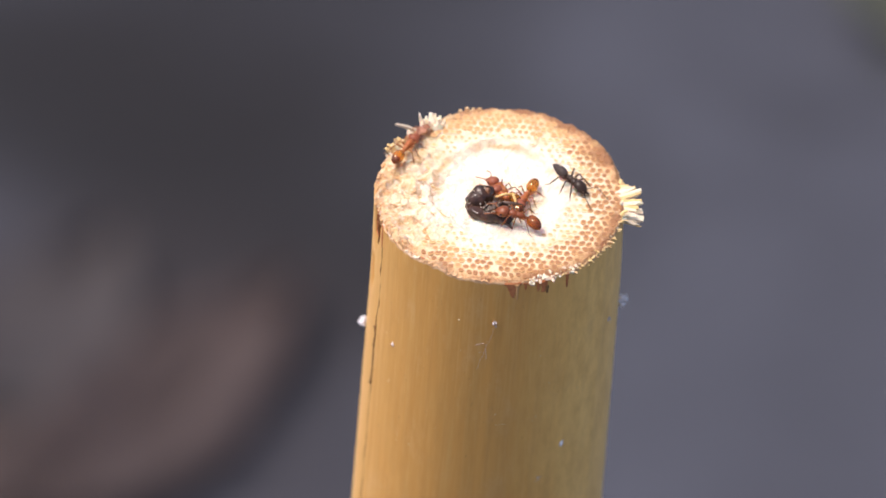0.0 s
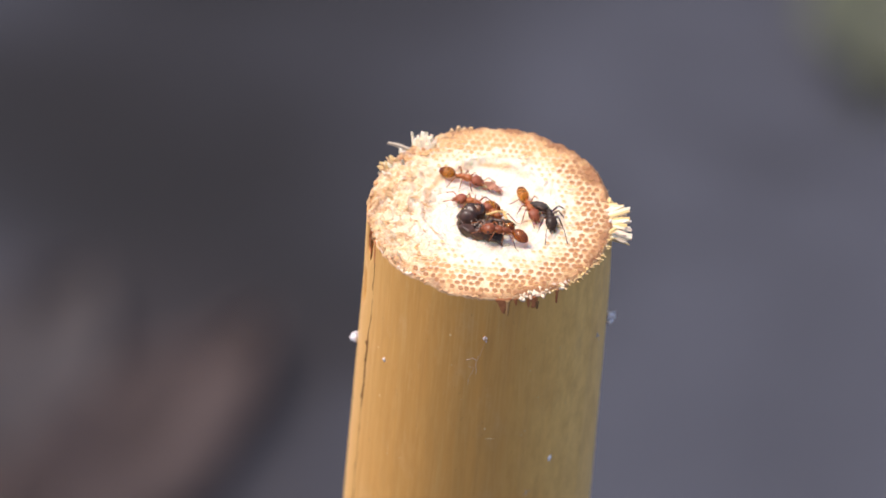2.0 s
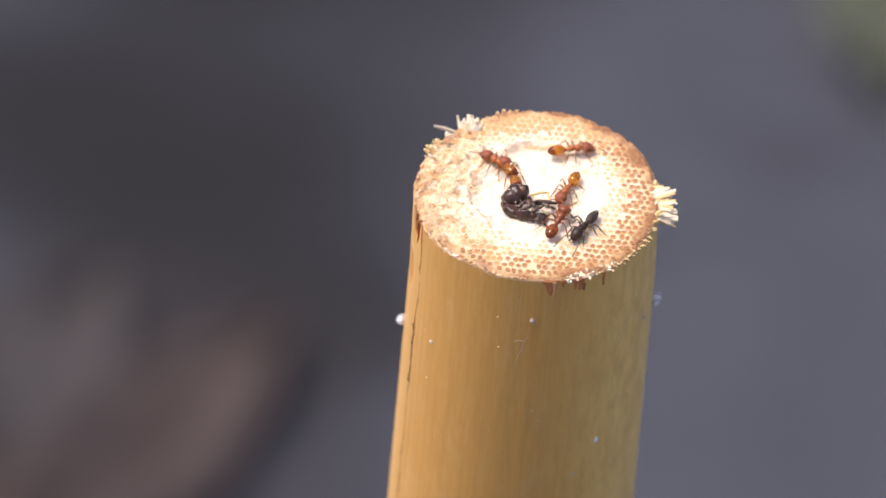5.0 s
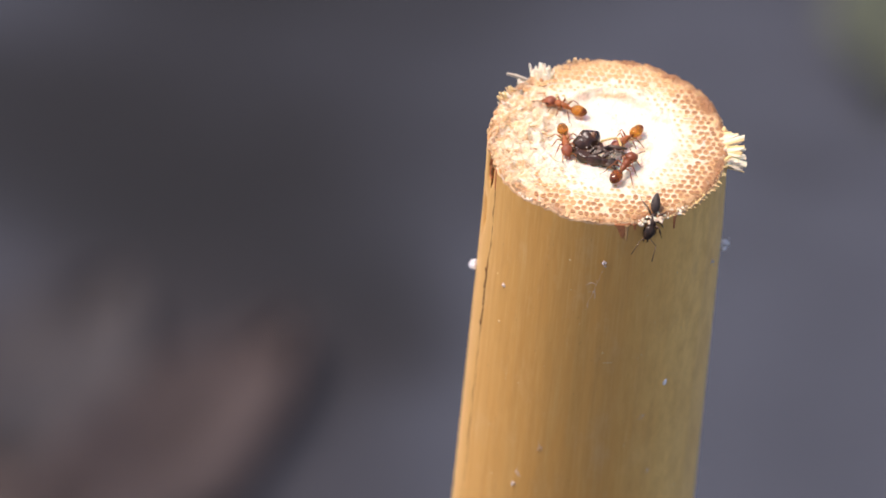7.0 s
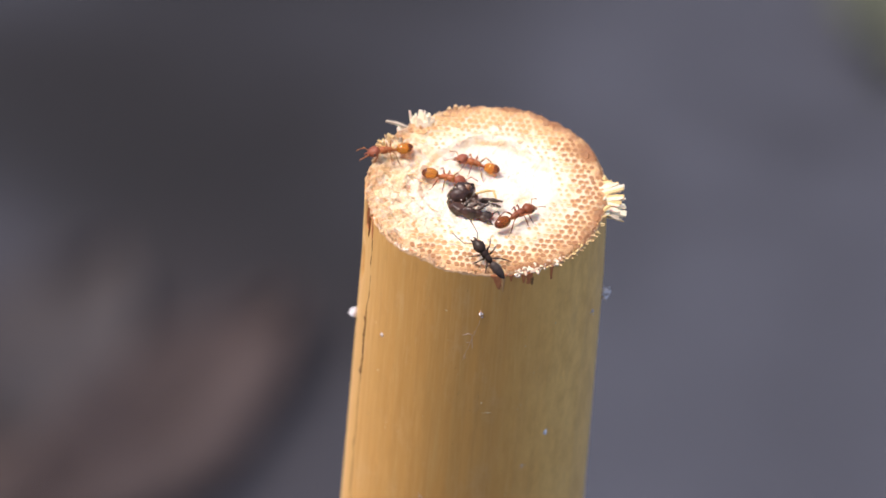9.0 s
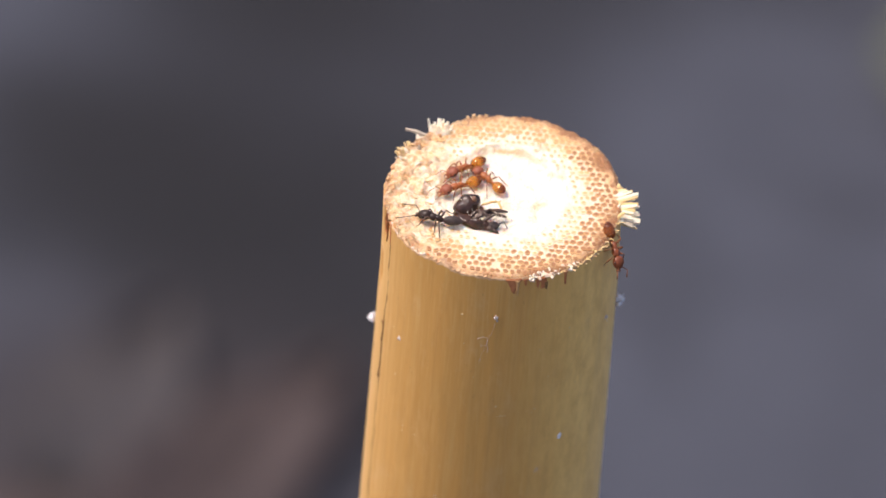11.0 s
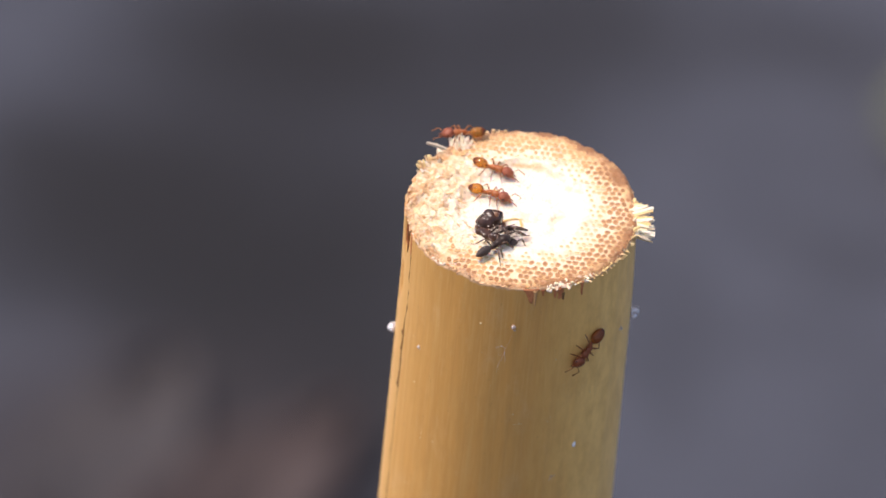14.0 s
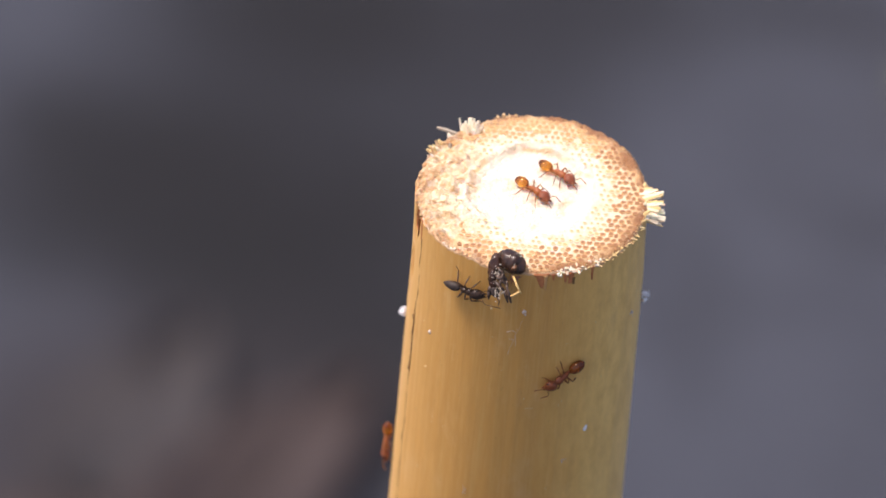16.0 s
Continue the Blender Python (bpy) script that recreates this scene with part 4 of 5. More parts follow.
def thread(angle, depth, size, seed, label):
    """A few thin forking threads of lint, laid on the skin."""
    r = random.Random(seed)
    bm = bmesh.new()
    for i in range(7):
        a, d = angle + r.uniform(-0.6, 0.6), depth + r.uniform(-0.3, 0.3) * size
        da, dd = r.uniform(-4, 4) * size, r.uniform(-0.55, 0.55) * size
        pts = [on_skin(a + da * f + r.uniform(-0.3, 0.3), d + dd * f, 0.012) for f in (0, 0.33, 0.66, 1)]
        tube(bm, pts, [v * MM for v in (0.008, 0.013, 0.009, 0.005)], 5)
    return tagged(part("lint", bm, LINT_DULL), label, "lint")


def filament(strands, label):
    """Fine branching threads of lint: each strand a row of (degrees, millimetres below the cut)."""
    bm = bmesh.new()
    for row, thick in strands:
        pts = []
        for (a0, d0), (a1, d1) in zip(row, row[1:]):
            pts += [on_skin(a0 + (a1 - a0) * f + rng.gauss(0, 0.12), d0 + (d1 - d0) * f + rng.gauss(0, 0.015), 0.010) for f in (0, 0.33, 0.66)]
        pts.append(on_skin(*row[-1], 0.006))
        n = len(pts) - 1
        tube(bm, pts, [thick * MM * (0.45 + 0.55 * math.sin(math.pi * (0.15 + 0.75 * i / n))) for i in range(n + 1)], 5)
    return tagged(part("lint", bm, LINT_DULL), label, "lint")


filament((([(-88.6, 3.9), (-90.3, 4.8), (-91.8, 5.3), (-92.6, 5.9), (-94.2, 6.5), (-95.2, 7.1)], 0.0060), ([(-91.5, 5.2), (-94.0, 5.05), (-96.6, 5.25)], 0.0099), ([(-91.9, 5.4), (-91.2, 5.9), (-91.6, 6.2)], 0.0112),
          ([(-92.4, 5.7), (-94.0, 5.75), (-95.0, 5.7)], 0.0062), ([(-94.6, 6.6), (-94.2, 6.95)], 0.0087), ([(-90.3, 4.8), (-91.6, 4.95)], 0.0056)), "long forked pale lint thread on the cane's skin")
thread(-62.2, 15.4, 0.5, 8, "small curled pale lint thread on the cane's skin")
thread(-55.8, 19.9, 0.35, 9, "small pale lint thread on the cane's skin")
thread(-110.0, 18.3, 0.7, 10, "forked pale lint thread on the cane's skin")
thread(-119.6, 20.8, 0.5, 11, "small pale lint thread on the cane's skin")


def speck(angle, depth, long, wide, lean=0.0):
    bm = bmesh.new()
    a = radians(angle)
    blob(bm, on_skin(angle, depth, -0.15 * min(long, wide)), S(long * 0.85, wide * 0.85, wide * 0.85), Vector((-math.sin(a) * math.sin(radians(lean)), math.cos(a) * math.sin(radians(lean)), math.cos(radians(lean)))), 8, 6)
    for v in bm.verts:
        v.co += Vector([noise.noise(v.co / MM * 9 + Vector((angle, depth, 3.7 * q))) for q in range(3)]) * 0.35 * wide * MM
    return tagged(part("dust_speck", bm, LINT if long > 0.2 and lean < 60 else DUST), "pale dust speck on the cane's ochre skin", "speck", "dust specks")


speck(-51.3, 13.3, 0.25, 0.15, 25)
for a, d, l, w, q in ((-141, 10.7, .085, .07, 0), (-82.3, 11.0, .38, .020, 86), (-85, 10.25, .07, .045, 60), (-66, 10.6, .06, .045, 30), (-67.3, 10.9, .04, .03, 0), (-125, 14.1, .05, .045, 0),
                      (-132.7, 14.4, .05, .04, 0), (-132.4, 14.0, .09, .02, 5), (-104.6, 3.65, .08, .045, 70), (-103, 5.8, .05, .03, 60), (-50.7, 5.0, .10, .028, 8), (-66, 6.1, .07, .03, 40), (-60.5, 8.3, .05, .04, 0),
                      (-140, 18.6, .10, .04, 0), (-145.8, 7.5, .05, .04, 0), (-135, 22, .06, .05, 0), (-36.7, 22.3, .08, .04, 20), (-97, 8.2, .035, .03, 0), (-70, 17.5, .04, .03, 0), (-112, 12.0, .035, .03, 0), (-44, 9.6, .05, .03, 20)):
    speck(a, d, l, w, q)

# fibre bundles of the cut: brown dots, each a low button on the face
def bundle_bm(bm, at, r, turn=0.0, h=0.022):
    at = Vector(at)
    n = 8
    rings = []
    for k, z in ((1.06, -0.03), (1.0, h), (0.68, h * 0.9)):
        rings.append([bm.verts.new(at + Vector((math.cos(a) * r * k * (1 + 0.16 * math.sin(a * 2 + turn)), 1.22 * math.sin(a) * r * k + (0.20 * r if k < 0.9 else 0), z * MM)))
                      for a in (2 * math.pi * j / n for j in range(n))])
    low = bm.verts.new(at + Vector((0, 0.22 * r, h * 0.8 * MM)))
    for j in range(n):
        m = (j + 1) % n
        bm.faces.new((rings[0][j], rings[0][m], rings[1][m], rings[1][j]))
        bm.faces.new((rings[1][j], rings[1][m], rings[2][m], rings[2][j]))
        bm.faces.new((rings[2][j], rings[2][m], low)).material_index = 1


shared = []
KINDS = (((BUNDLE, BUNDLE_CORE), 0.181), ((BUNDLE_PALE, BUNDLE_MID), 0.181), ((BUNDLE_FAINT, BUNDLE_PALE), 0.175), ((BUNDLE_FAINT, BUNDLE_PALE), 0.135), ((BUNDLE_RIM, BUNDLE_CORE), 0.160))
for i, (mt, rad) in enumerate(KINDS):
    bm = bmesh.new()
    bundle_bm(bm, (0, 0, 0), rad * MM, i)
    me = bpy.data.meshes.new("vascular_strand")
    bm.to_mesh(me)
    bm.free()
    for m in mt:
        me.materials.append(m)
    shared.append(me)

rest = bmesh.new()
made = 0
sharpest, sharp_at = None, 99.0
spots = []
step = 0.395
for iy in range(-20, 21):
    for ix in range(-20, 21):
        x = (ix + 0.5 * (iy % 2)) * step + rng.uniform(-0.055, 0.055)
        y = iy * step * 1.08 + rng.uniform(-0.06, 0.06)
        r, a = math.hypot(x, y) / 7.0, math.atan2(y, x)
        inner = 0.61 + 0.05 * noise.noise(Vector((math.cos(a), math.sin(a), 5)) * 2) + 0.08 * max(0, math.sin(a))
        if r > 0.955 or r < inner - 0.06 or torn(a) > 0.5 + rng.uniform(-0.3, 0.3):
            continue
        if (r < inner + 0.05 and rng.random() < 0.3) or rng.random() < 0.02:
            continue
        spots.append((y, x, r, inner))
spots.sort()
for y, x, r, inner in spots:
    at = Vector((x * MM, y * MM, cut_z(x * MM, y * MM) + face_relief(x * MM, y * MM)))
    kind = 4 if r > 0.885 + rng.uniform(-0.03, 0.03) else (0 if 0.11 * x - 0.06 * y + 1.3 * (r - 0.76) + 0.5 * noise.noise(Vector((x, y, 4)) * 0.7) + rng.uniform(-0.15, 0.15) > 0.15 else 1) if r > inner + 0.11 + rng.uniform(-0.04, 0.04) else (2 if r > inner + 0.05 else 3)
    if made < 300:
        b = new("vascular_strand", shared[kind])
        b.parent = cane
        sharpest = b if sharpest is None or math.hypot(x - 1.5, y + 4.5) < sharp_at else sharpest
        sharp_at = min(sharp_at, math.hypot(x - 1.5, y + 4.5))
        b.matrix_basis = Matrix.Translation(at) @ Matrix.Rotation(rng.uniform(-0.5, 0.5), 4, "Z") @ Matrix.Diagonal((rng.uniform(0.84, 1.12), rng.uniform(0.78, 1.06), 1, 1))
        made += 1
    else:
        bundle_bm(rest, at, KINDS[kind][1] * MM, rng.random() * 6)
# the lens is focused on the near half of the cut
cam.data.dof.focus_object = sharpest
tagged(part("far_rim_strand", rest, (BUNDLE_PALE, BUNDLE), cane, "brown fibre bundles of the far rim", smooth=False), kind="stuff")


# ---- what moves ----
def gait(legs, rows, seed):
    """Swing the legs in two alternating sets of three while the ant walks."""
    for n, (leg, side, x) in enumerate(legs):
        hip = leg.location.copy()
        out = []
        for i in range(65):
            t = i * 0.25
            a, b = rows[0], rows[-1]
            for p, q in zip(rows, rows[1:]):
                if p[0] <= t <= q[0]:
                    a, b = p, q
                    break
            speed = math.dist(a[1:4], b[1:4]) / max(0.05, b[0] - a[0])
            swing = min(17, 3 + 9000 * speed)
            set_of = (n % 3 + (side > 0)) % 2
            ang = swing * math.sin(2.6 * i + math.pi * set_of + seed)
            out.append((t, Matrix.Translation(hip) @ Matrix.Rotation(radians(ang), 4, "Z")))
        walk(leg, out)


def motions():
    black = [
        (0, 0.00386, 0.0012, 0.45008, 2.8, 2.86, -45.61),
        (0.5, 0.00372, 0.00141, 0.4501, -1.64, 3.65, -114.29),
        (1, 0.00283, 0.00075, 0.44984, -1.48, 3.72, -111.76),
        (1.5, 0.00352, 0.00006, 0.45000, 3.01, 2.63, -41.12),
        (2, 0.00332, -0.00008, 0.44992, 0.75, 3.93, -79.2),
        (2.5, 0.00331, -0.00013, 0.44991, 3.11, 2.52, -39.05),
        (3, 0.00369, -0.00036, 0.44998, 3.22, 2.38, -36.43),
        (3.5, 0.00392, 0.00006, 0.45, 0.42, 3.98, -83.94),
        (4, 0.0039, -0.00103, 0.44993, -1.7, 3.62, -115.12),
        (4.2, 0.00375, -0.00137, 0.4499, -2.04, 3.44, -120.68),
        (6.3, 0.00193, -0.00415, 0.44971, -1.46, 3.72, -111.44),
        (6.5, 0.00216, -0.00397, 0.44972, -0.75, 3.93, -100.77),
        (7, 0.00274, -0.00581, 0.44914, -25.14, 40.98, -106.06),
        (7.25, 0.00239, -0.00655, 0.44919, -90, 44.27, -159.92),
        (7.5, 0.00216, -0.00661, 0.44854, -90, 16.64, -161.88),
        (7.62, 0.00183, -0.00672, 0.44869, -91.15, -23.53, -164.31),
        (7.75, 0.0015, -0.00683, 0.44884, -90, -63.71, -167.65),
        (8, 0.00186, -0.00635, 0.44888, -18.67, -43.85, 133.67),
        (8.5, 0.00095, -0.00589, 0.44968, -13.91, -45.33, 119.45),
        (9, 0.00039, -0.00596, 0.44976, -32.83, -35.71, 146.63),
        (9.2, 0.00049, -0.00587, 0.44959, -2.92, -2.73, 136.92),
        (10.2, -0.00195, -0.00484, 0.44966, -3.74, -1.43, 159.1),
        (10.75, -0.00323, -0.00395, 0.44972, -3.82, -1.2, 162.55),
        (11.3, -0.00424, -0.00212, 0.44985, -3.91, -0.83, 168.03),
        (11.5, -0.00507, -0.00184, 0.44987, -3.76, -1.36, 160.12),
        (11.7, -0.00586, -0.0014, 0.4499, -2.81, -2.84, 134.73),
        (11.9, -0.00537, -0.00227, 0.44984, 0.79, -3.92, 78.65),
        (12, -0.00516, -0.00139, 0.4499, 1.94, -3.5, 60.9),
        (12.05, -0.00515, -0.00133, 0.44991, 3.76, -1.37, 20.01),
        (12.1, -0.00514, -0.00127, 0.44991, 3.74, 1.42, -20.8),
        (12.2, -0.00513, -0.00112, 0.44992, 1.3, 3.78, -70.95),
        (12.4, -0.00515, -0.00274, 0.44981, 0.56, 3.96, -81.9),
        (12.5, -0.00478, -0.00366, 0.44974, 1.19, 3.82, -72.65),
        (12.7, -0.00515, -0.0035, 0.44976, 1.22, 3.81, -72.16),
        (12.9, -0.00465, -0.00364, 0.44975, 2.59, 3.05, -49.69),
        (13, -0.00402, -0.00458, 0.44968, 3.06, 2.58, -40.04),
        (13.5, -0.00201, -0.00498, 0.44965, 4, -0.15, 2.15),
        (14, -0.00139, -0.00405, 0.44972, 2.7, -2.95, 47.56),
        (14.5, -0.00107, -0.0037, 0.44974, 3.99, -0.27, 3.89),
        (15, -0.00094, -0.00393, 0.44973, 3.69, -1.55, 22.7),
        (15.3, -0.00167, -0.00456, 0.44968, 3.11, -2.52, 38.98),
        (15.5, -0.00264, -0.00513, 0.44964, 2.07, -3.42, 58.8),
        (15.8, -0.00284, -0.00613, 0.44917, 39.64, -27.15, -0.48),
        (16, -0.00318, -0.00616, 0.44733, 90, -4.83, -27.31),
    ]
    edge = [
        (0, -0.00547, 0.00264, 0.45018, 1.8, -3.57, 63.16),
        (0.5, -0.00525, 0.00273, 0.45019, 3.57, -1.81, 26.91),
        (1, -0.00408, 0.00275, 0.45019, 3.97, -0.47, 6.8),
        (1.5, -0.00286, 0.00272, 0.45014, 4, 0.09, -1.28),
        (2, -0.00178, 0.00243, 0.44995, 3.81, 1.23, -17.92),
        (2.5, -0.00081, 0.00172, 0.44990, 3.49, 1.96, -29.35),
        (3, -0.00079, 0.00157, 0.44989, 3.24, 2.35, -35.87),
        (3.5, -0.00032, 0.00112, 0.44986, 2.66, 2.99, -48.25),
        (4, -0.00028, 0.00230, 0.44994, 1.75, 3.6, -64),
        (4.2, -0.00039, 0.00190, 0.44992, 1.01, 3.87, -75.37),
        (4.7, 0.0008, 0.0028, 0.45020, 2, 3.46, -30),
        (5, 0.0018, 0.0035, 0.45024, 0, 0, 15),
        (5.25, 0.0016, 0.00465, 0.45034, 0, -0, 55),
        (5.5, 0.001, 0.0058, 0.45043, 0, 0, 90),
        (5.8, 0.0002, 0.0071, 0.4501, 0, 45, 90),
        (5.95, -0.00021, 0.00720, 0.44905, 23.44, 65.7, 66.56),
        (6.1, -0.00061, 0.00720, 0.448, -0, 90, 0),
        (6.3, -0.00061, 0.00720, 0.4455, -0, 90, 0),
        (8, -0.00061, 0.00725, 0.43, -0, 90, 0),
        (16, -0.00061, 0.00725, 0.4295, -0, 90, 0),
    ]
    pale = [
        (0, 0.00039, -0.00058, 0.44974, -2.73, -2.92, 133.13),
        (0.5, 0.00039, -0.00061, 0.44974, -2.73, -2.92, 133.11),
        (1, 0.00036, -0.00058, 0.44974, -2.71, -2.95, 132.58),
        (1.5, 0.00038, -0.00060, 0.44974, -2.72, -2.93, 132.95),
        (2, 0.00040, -0.00058, 0.44974, -2.73, -2.92, 133.12),
        (2.5, 0.00039, -0.00062, 0.44974, -2.73, -2.92, 133.08),
        (3, 0.00046, -0.00055, 0.44974, -2.43, -3.18, 127.35),
        (3.3, -0.00030, 0.00057, 0.44982, -3.02, -2.62, 139.15),
        (3.6, -0.00046, 0.00042, 0.44981, -2.53, -3.1, 129.2),
        (4, -0.00120, 0.00143, 0.44988, -2.99, -2.65, 138.49),
        (4.2, -0.00153, 0.00173, 0.44990, -2.94, -2.71, 137.39),
        (6.3, -0.00264, 0.00234, 0.44995, -3.52, -1.91, 151.53),
        (6.5, -0.00259, 0.00244, 0.44995, -3.42, -2.08, 148.66),
        (7, -0.00271, 0.00234, 0.44995, -3.76, -1.36, 160.08),
        (7.5, -0.00314, 0.00201, 0.44992, -4, 0.12, -178.35),
        (8, -0.00379, 0.00186, 0.45013, -4, -0.03, 179.62),
        (8.5, -0.00496, 0.00178, 0.45012, -3.99, 0.25, -176.4),
        (9, -0.00585, 0.00203, 0.45014, -3.81, 1.22, -162.31),
        (9.2, -0.00635, 0.00189, 0.45013, -3.59, 1.76, -153.86),
        (9.9, -0.00576, 0.00181, 0.45013, -2.1, 3.41, -121.63),
        (10.6, -0.00339, 0.00158, 0.44992, -0.83, 3.91, -102),
        (11.3, -0.00218, 0.00216, 0.44993, -3.92, 0.81, -168.33),
        (11.5, -0.00226, 0.00223, 0.44994, -3.79, 1.29, -161.2),
        (12, -0.00261, 0.00271, 0.44997, -3.91, 0.85, -167.7),
        (12.5, -0.00368, 0.00291, 0.4502, -2.85, 2.81, -135.49),
        (12.75, -0.00384, 0.00332, 0.45023, -0.01, 4, -90.13),
        (13, -0.00356, 0.00393, 0.45027, 1.44, 3.73, -68.93),
        (13.25, -0.00261, 0.00341, 0.45024, 2.48, 3.14, -51.72),
        (13.5, -0.00292, 0.00326, 0.45023, 3.77, 1.33, -19.37),
        (14, -0.00195, 0.00313, 0.45000, 3.73, 1.44, -21),
        (14.5, -0.00078, 0.00232, 0.44994, 2.44, 3.17, -52.48),
        (15, 0.00018, 0.00162, 0.44990, 2.51, 3.12, -51.13),
        (15.3, 0.00048, 0.00161, 0.44990, 3.2, 2.4, -36.78),
        (15.5, 0.00057, 0.00217, 0.44993, 3.55, 1.84, -27.43),
        (15.8, 0.00151, 0.00175, 0.44990, 3.63, 1.68, -24.76),
        (16, 0.00139, 0.00181, 0.44991, 3.32, 2.24, -33.96),
    ]
    back = [
        (0, 0.00020, 0.00008, 0.44979, -2.89, -2.77, 136.3),
        (0.5, 0.00004, 0.00040, 0.44981, -2.84, -2.82, 135.23),
        (1, -0.00029, 0.00022, 0.44980, -2.88, -2.78, 136.07),
        (1.5, -0.00097, 0.00017, 0.44980, -3.68, -1.58, 156.82),
        (2, -0.00086, 0.00037, 0.44981, -3.91, -0.82, 168.13),
        (2.5, -0.00117, 0.00002, 0.44978, -3.98, 0.35, -175.02),
        (3, -0.00121, 0.00003, 0.44979, -3.99, -0.33, 175.31),
        (3.5, -0.00107, 0.00042, 0.44981, -3.95, -0.64, 170.82),
        (4, -0.00081, 0.00050, 0.44982, -3.97, -0.45, 173.55),
        (4.2, -0.00120, 0.00026, 0.44980, -3.96, -0.56, 172.01),
        (4.7, -0.00141, 0.00104, 0.44986, -3.09, -2.55, 140.51),
        (5.1, -0.00169, 0.00145, 0.44988, -1.01, -3.87, 104.69),
        (5.5, -0.00185, 0.00059, 0.44982, 1.8, -3.57, 63.25),
        (5.9, -0.00215, 0.00000, 0.44978, 3.95, 0.65, -9.39),
        (6.3, -0.00246, -0.00085, 0.44972, 1.21, 3.81, -72.39),
        (6.5, -0.00242, -0.00091, 0.44972, 1.07, 3.86, -74.54),
        (7, -0.00254, -0.00056, 0.44974, 0.75, 3.93, -79.19),
        (7.5, -0.00237, -0.00009, 0.44978, 2.15, 3.38, -57.51),
        (8, -0.00235, 0.00030, 0.44980, 3.94, -0.7, 10.09),
        (8.5, -0.00213, 0.00042, 0.44981, 4, -0.06, 0.84),
        (9, -0.00246, 0.00043, 0.44981, 3.88, 0.97, -14.02),
        (9.2, -0.00256, 0.00037, 0.44981, 3.95, 0.62, -8.84),
        (9.45, -0.00261, 0.00054, 0.44982, 3.4, -2.1, 31.63),
        (9.7, -0.00266, 0.00072, 0.44983, 1.22, -3.81, 72.22),
        (10.2, -0.00257, 0.00058, 0.44982, -1.25, -3.8, 108.17),
        (10.7, -0.00253, 0.00026, 0.44980, -3.97, -0.48, 173.12),
        (11.3, -0.00267, 0.00031, 0.44980, -1.77, 3.59, -116.26),
        (11.5, -0.00264, 0.00038, 0.44981, -0.97, 3.88, -104.03),
        (12, -0.00294, 0.00025, 0.44980, -1.5, 3.71, -112.11),
        (12.5, -0.00346, 0.00077, 0.44984, -3.82, 1.2, -162.64),
        (13, -0.00322, 0.00050, 0.44982, -2.35, 3.24, -126),
        (13.25, -0.00299, 0.00003, 0.44978, 0.8, 3.92, -78.39),
        (13.5, -0.00232, 0.00097, 0.44985, 3.43, 2.06, -30.87),
        (14, -0.00200, 0.00085, 0.44984, 3.84, 1.11, -16.06),
        (14.5, -0.00130, 0.00059, 0.44982, 3.64, 1.66, -24.5),
        (15, -0.00090, 0.00024, 0.44980, 3.35, 2.18, -32.98),
        (15.3, -0.00037, 0.00001, 0.44978, 3.52, 1.91, -28.42),
        (15.5, -0.00054, 0.00042, 0.44981, 3.56, 1.82, -26.96),
        (15.8, -0.00003, 0.00007, 0.44979, 3.45, 2.03, -30.45),
        (16, 0.00003, 0.00011, 0.44979, 3.16, 2.46, -37.85),
    ]
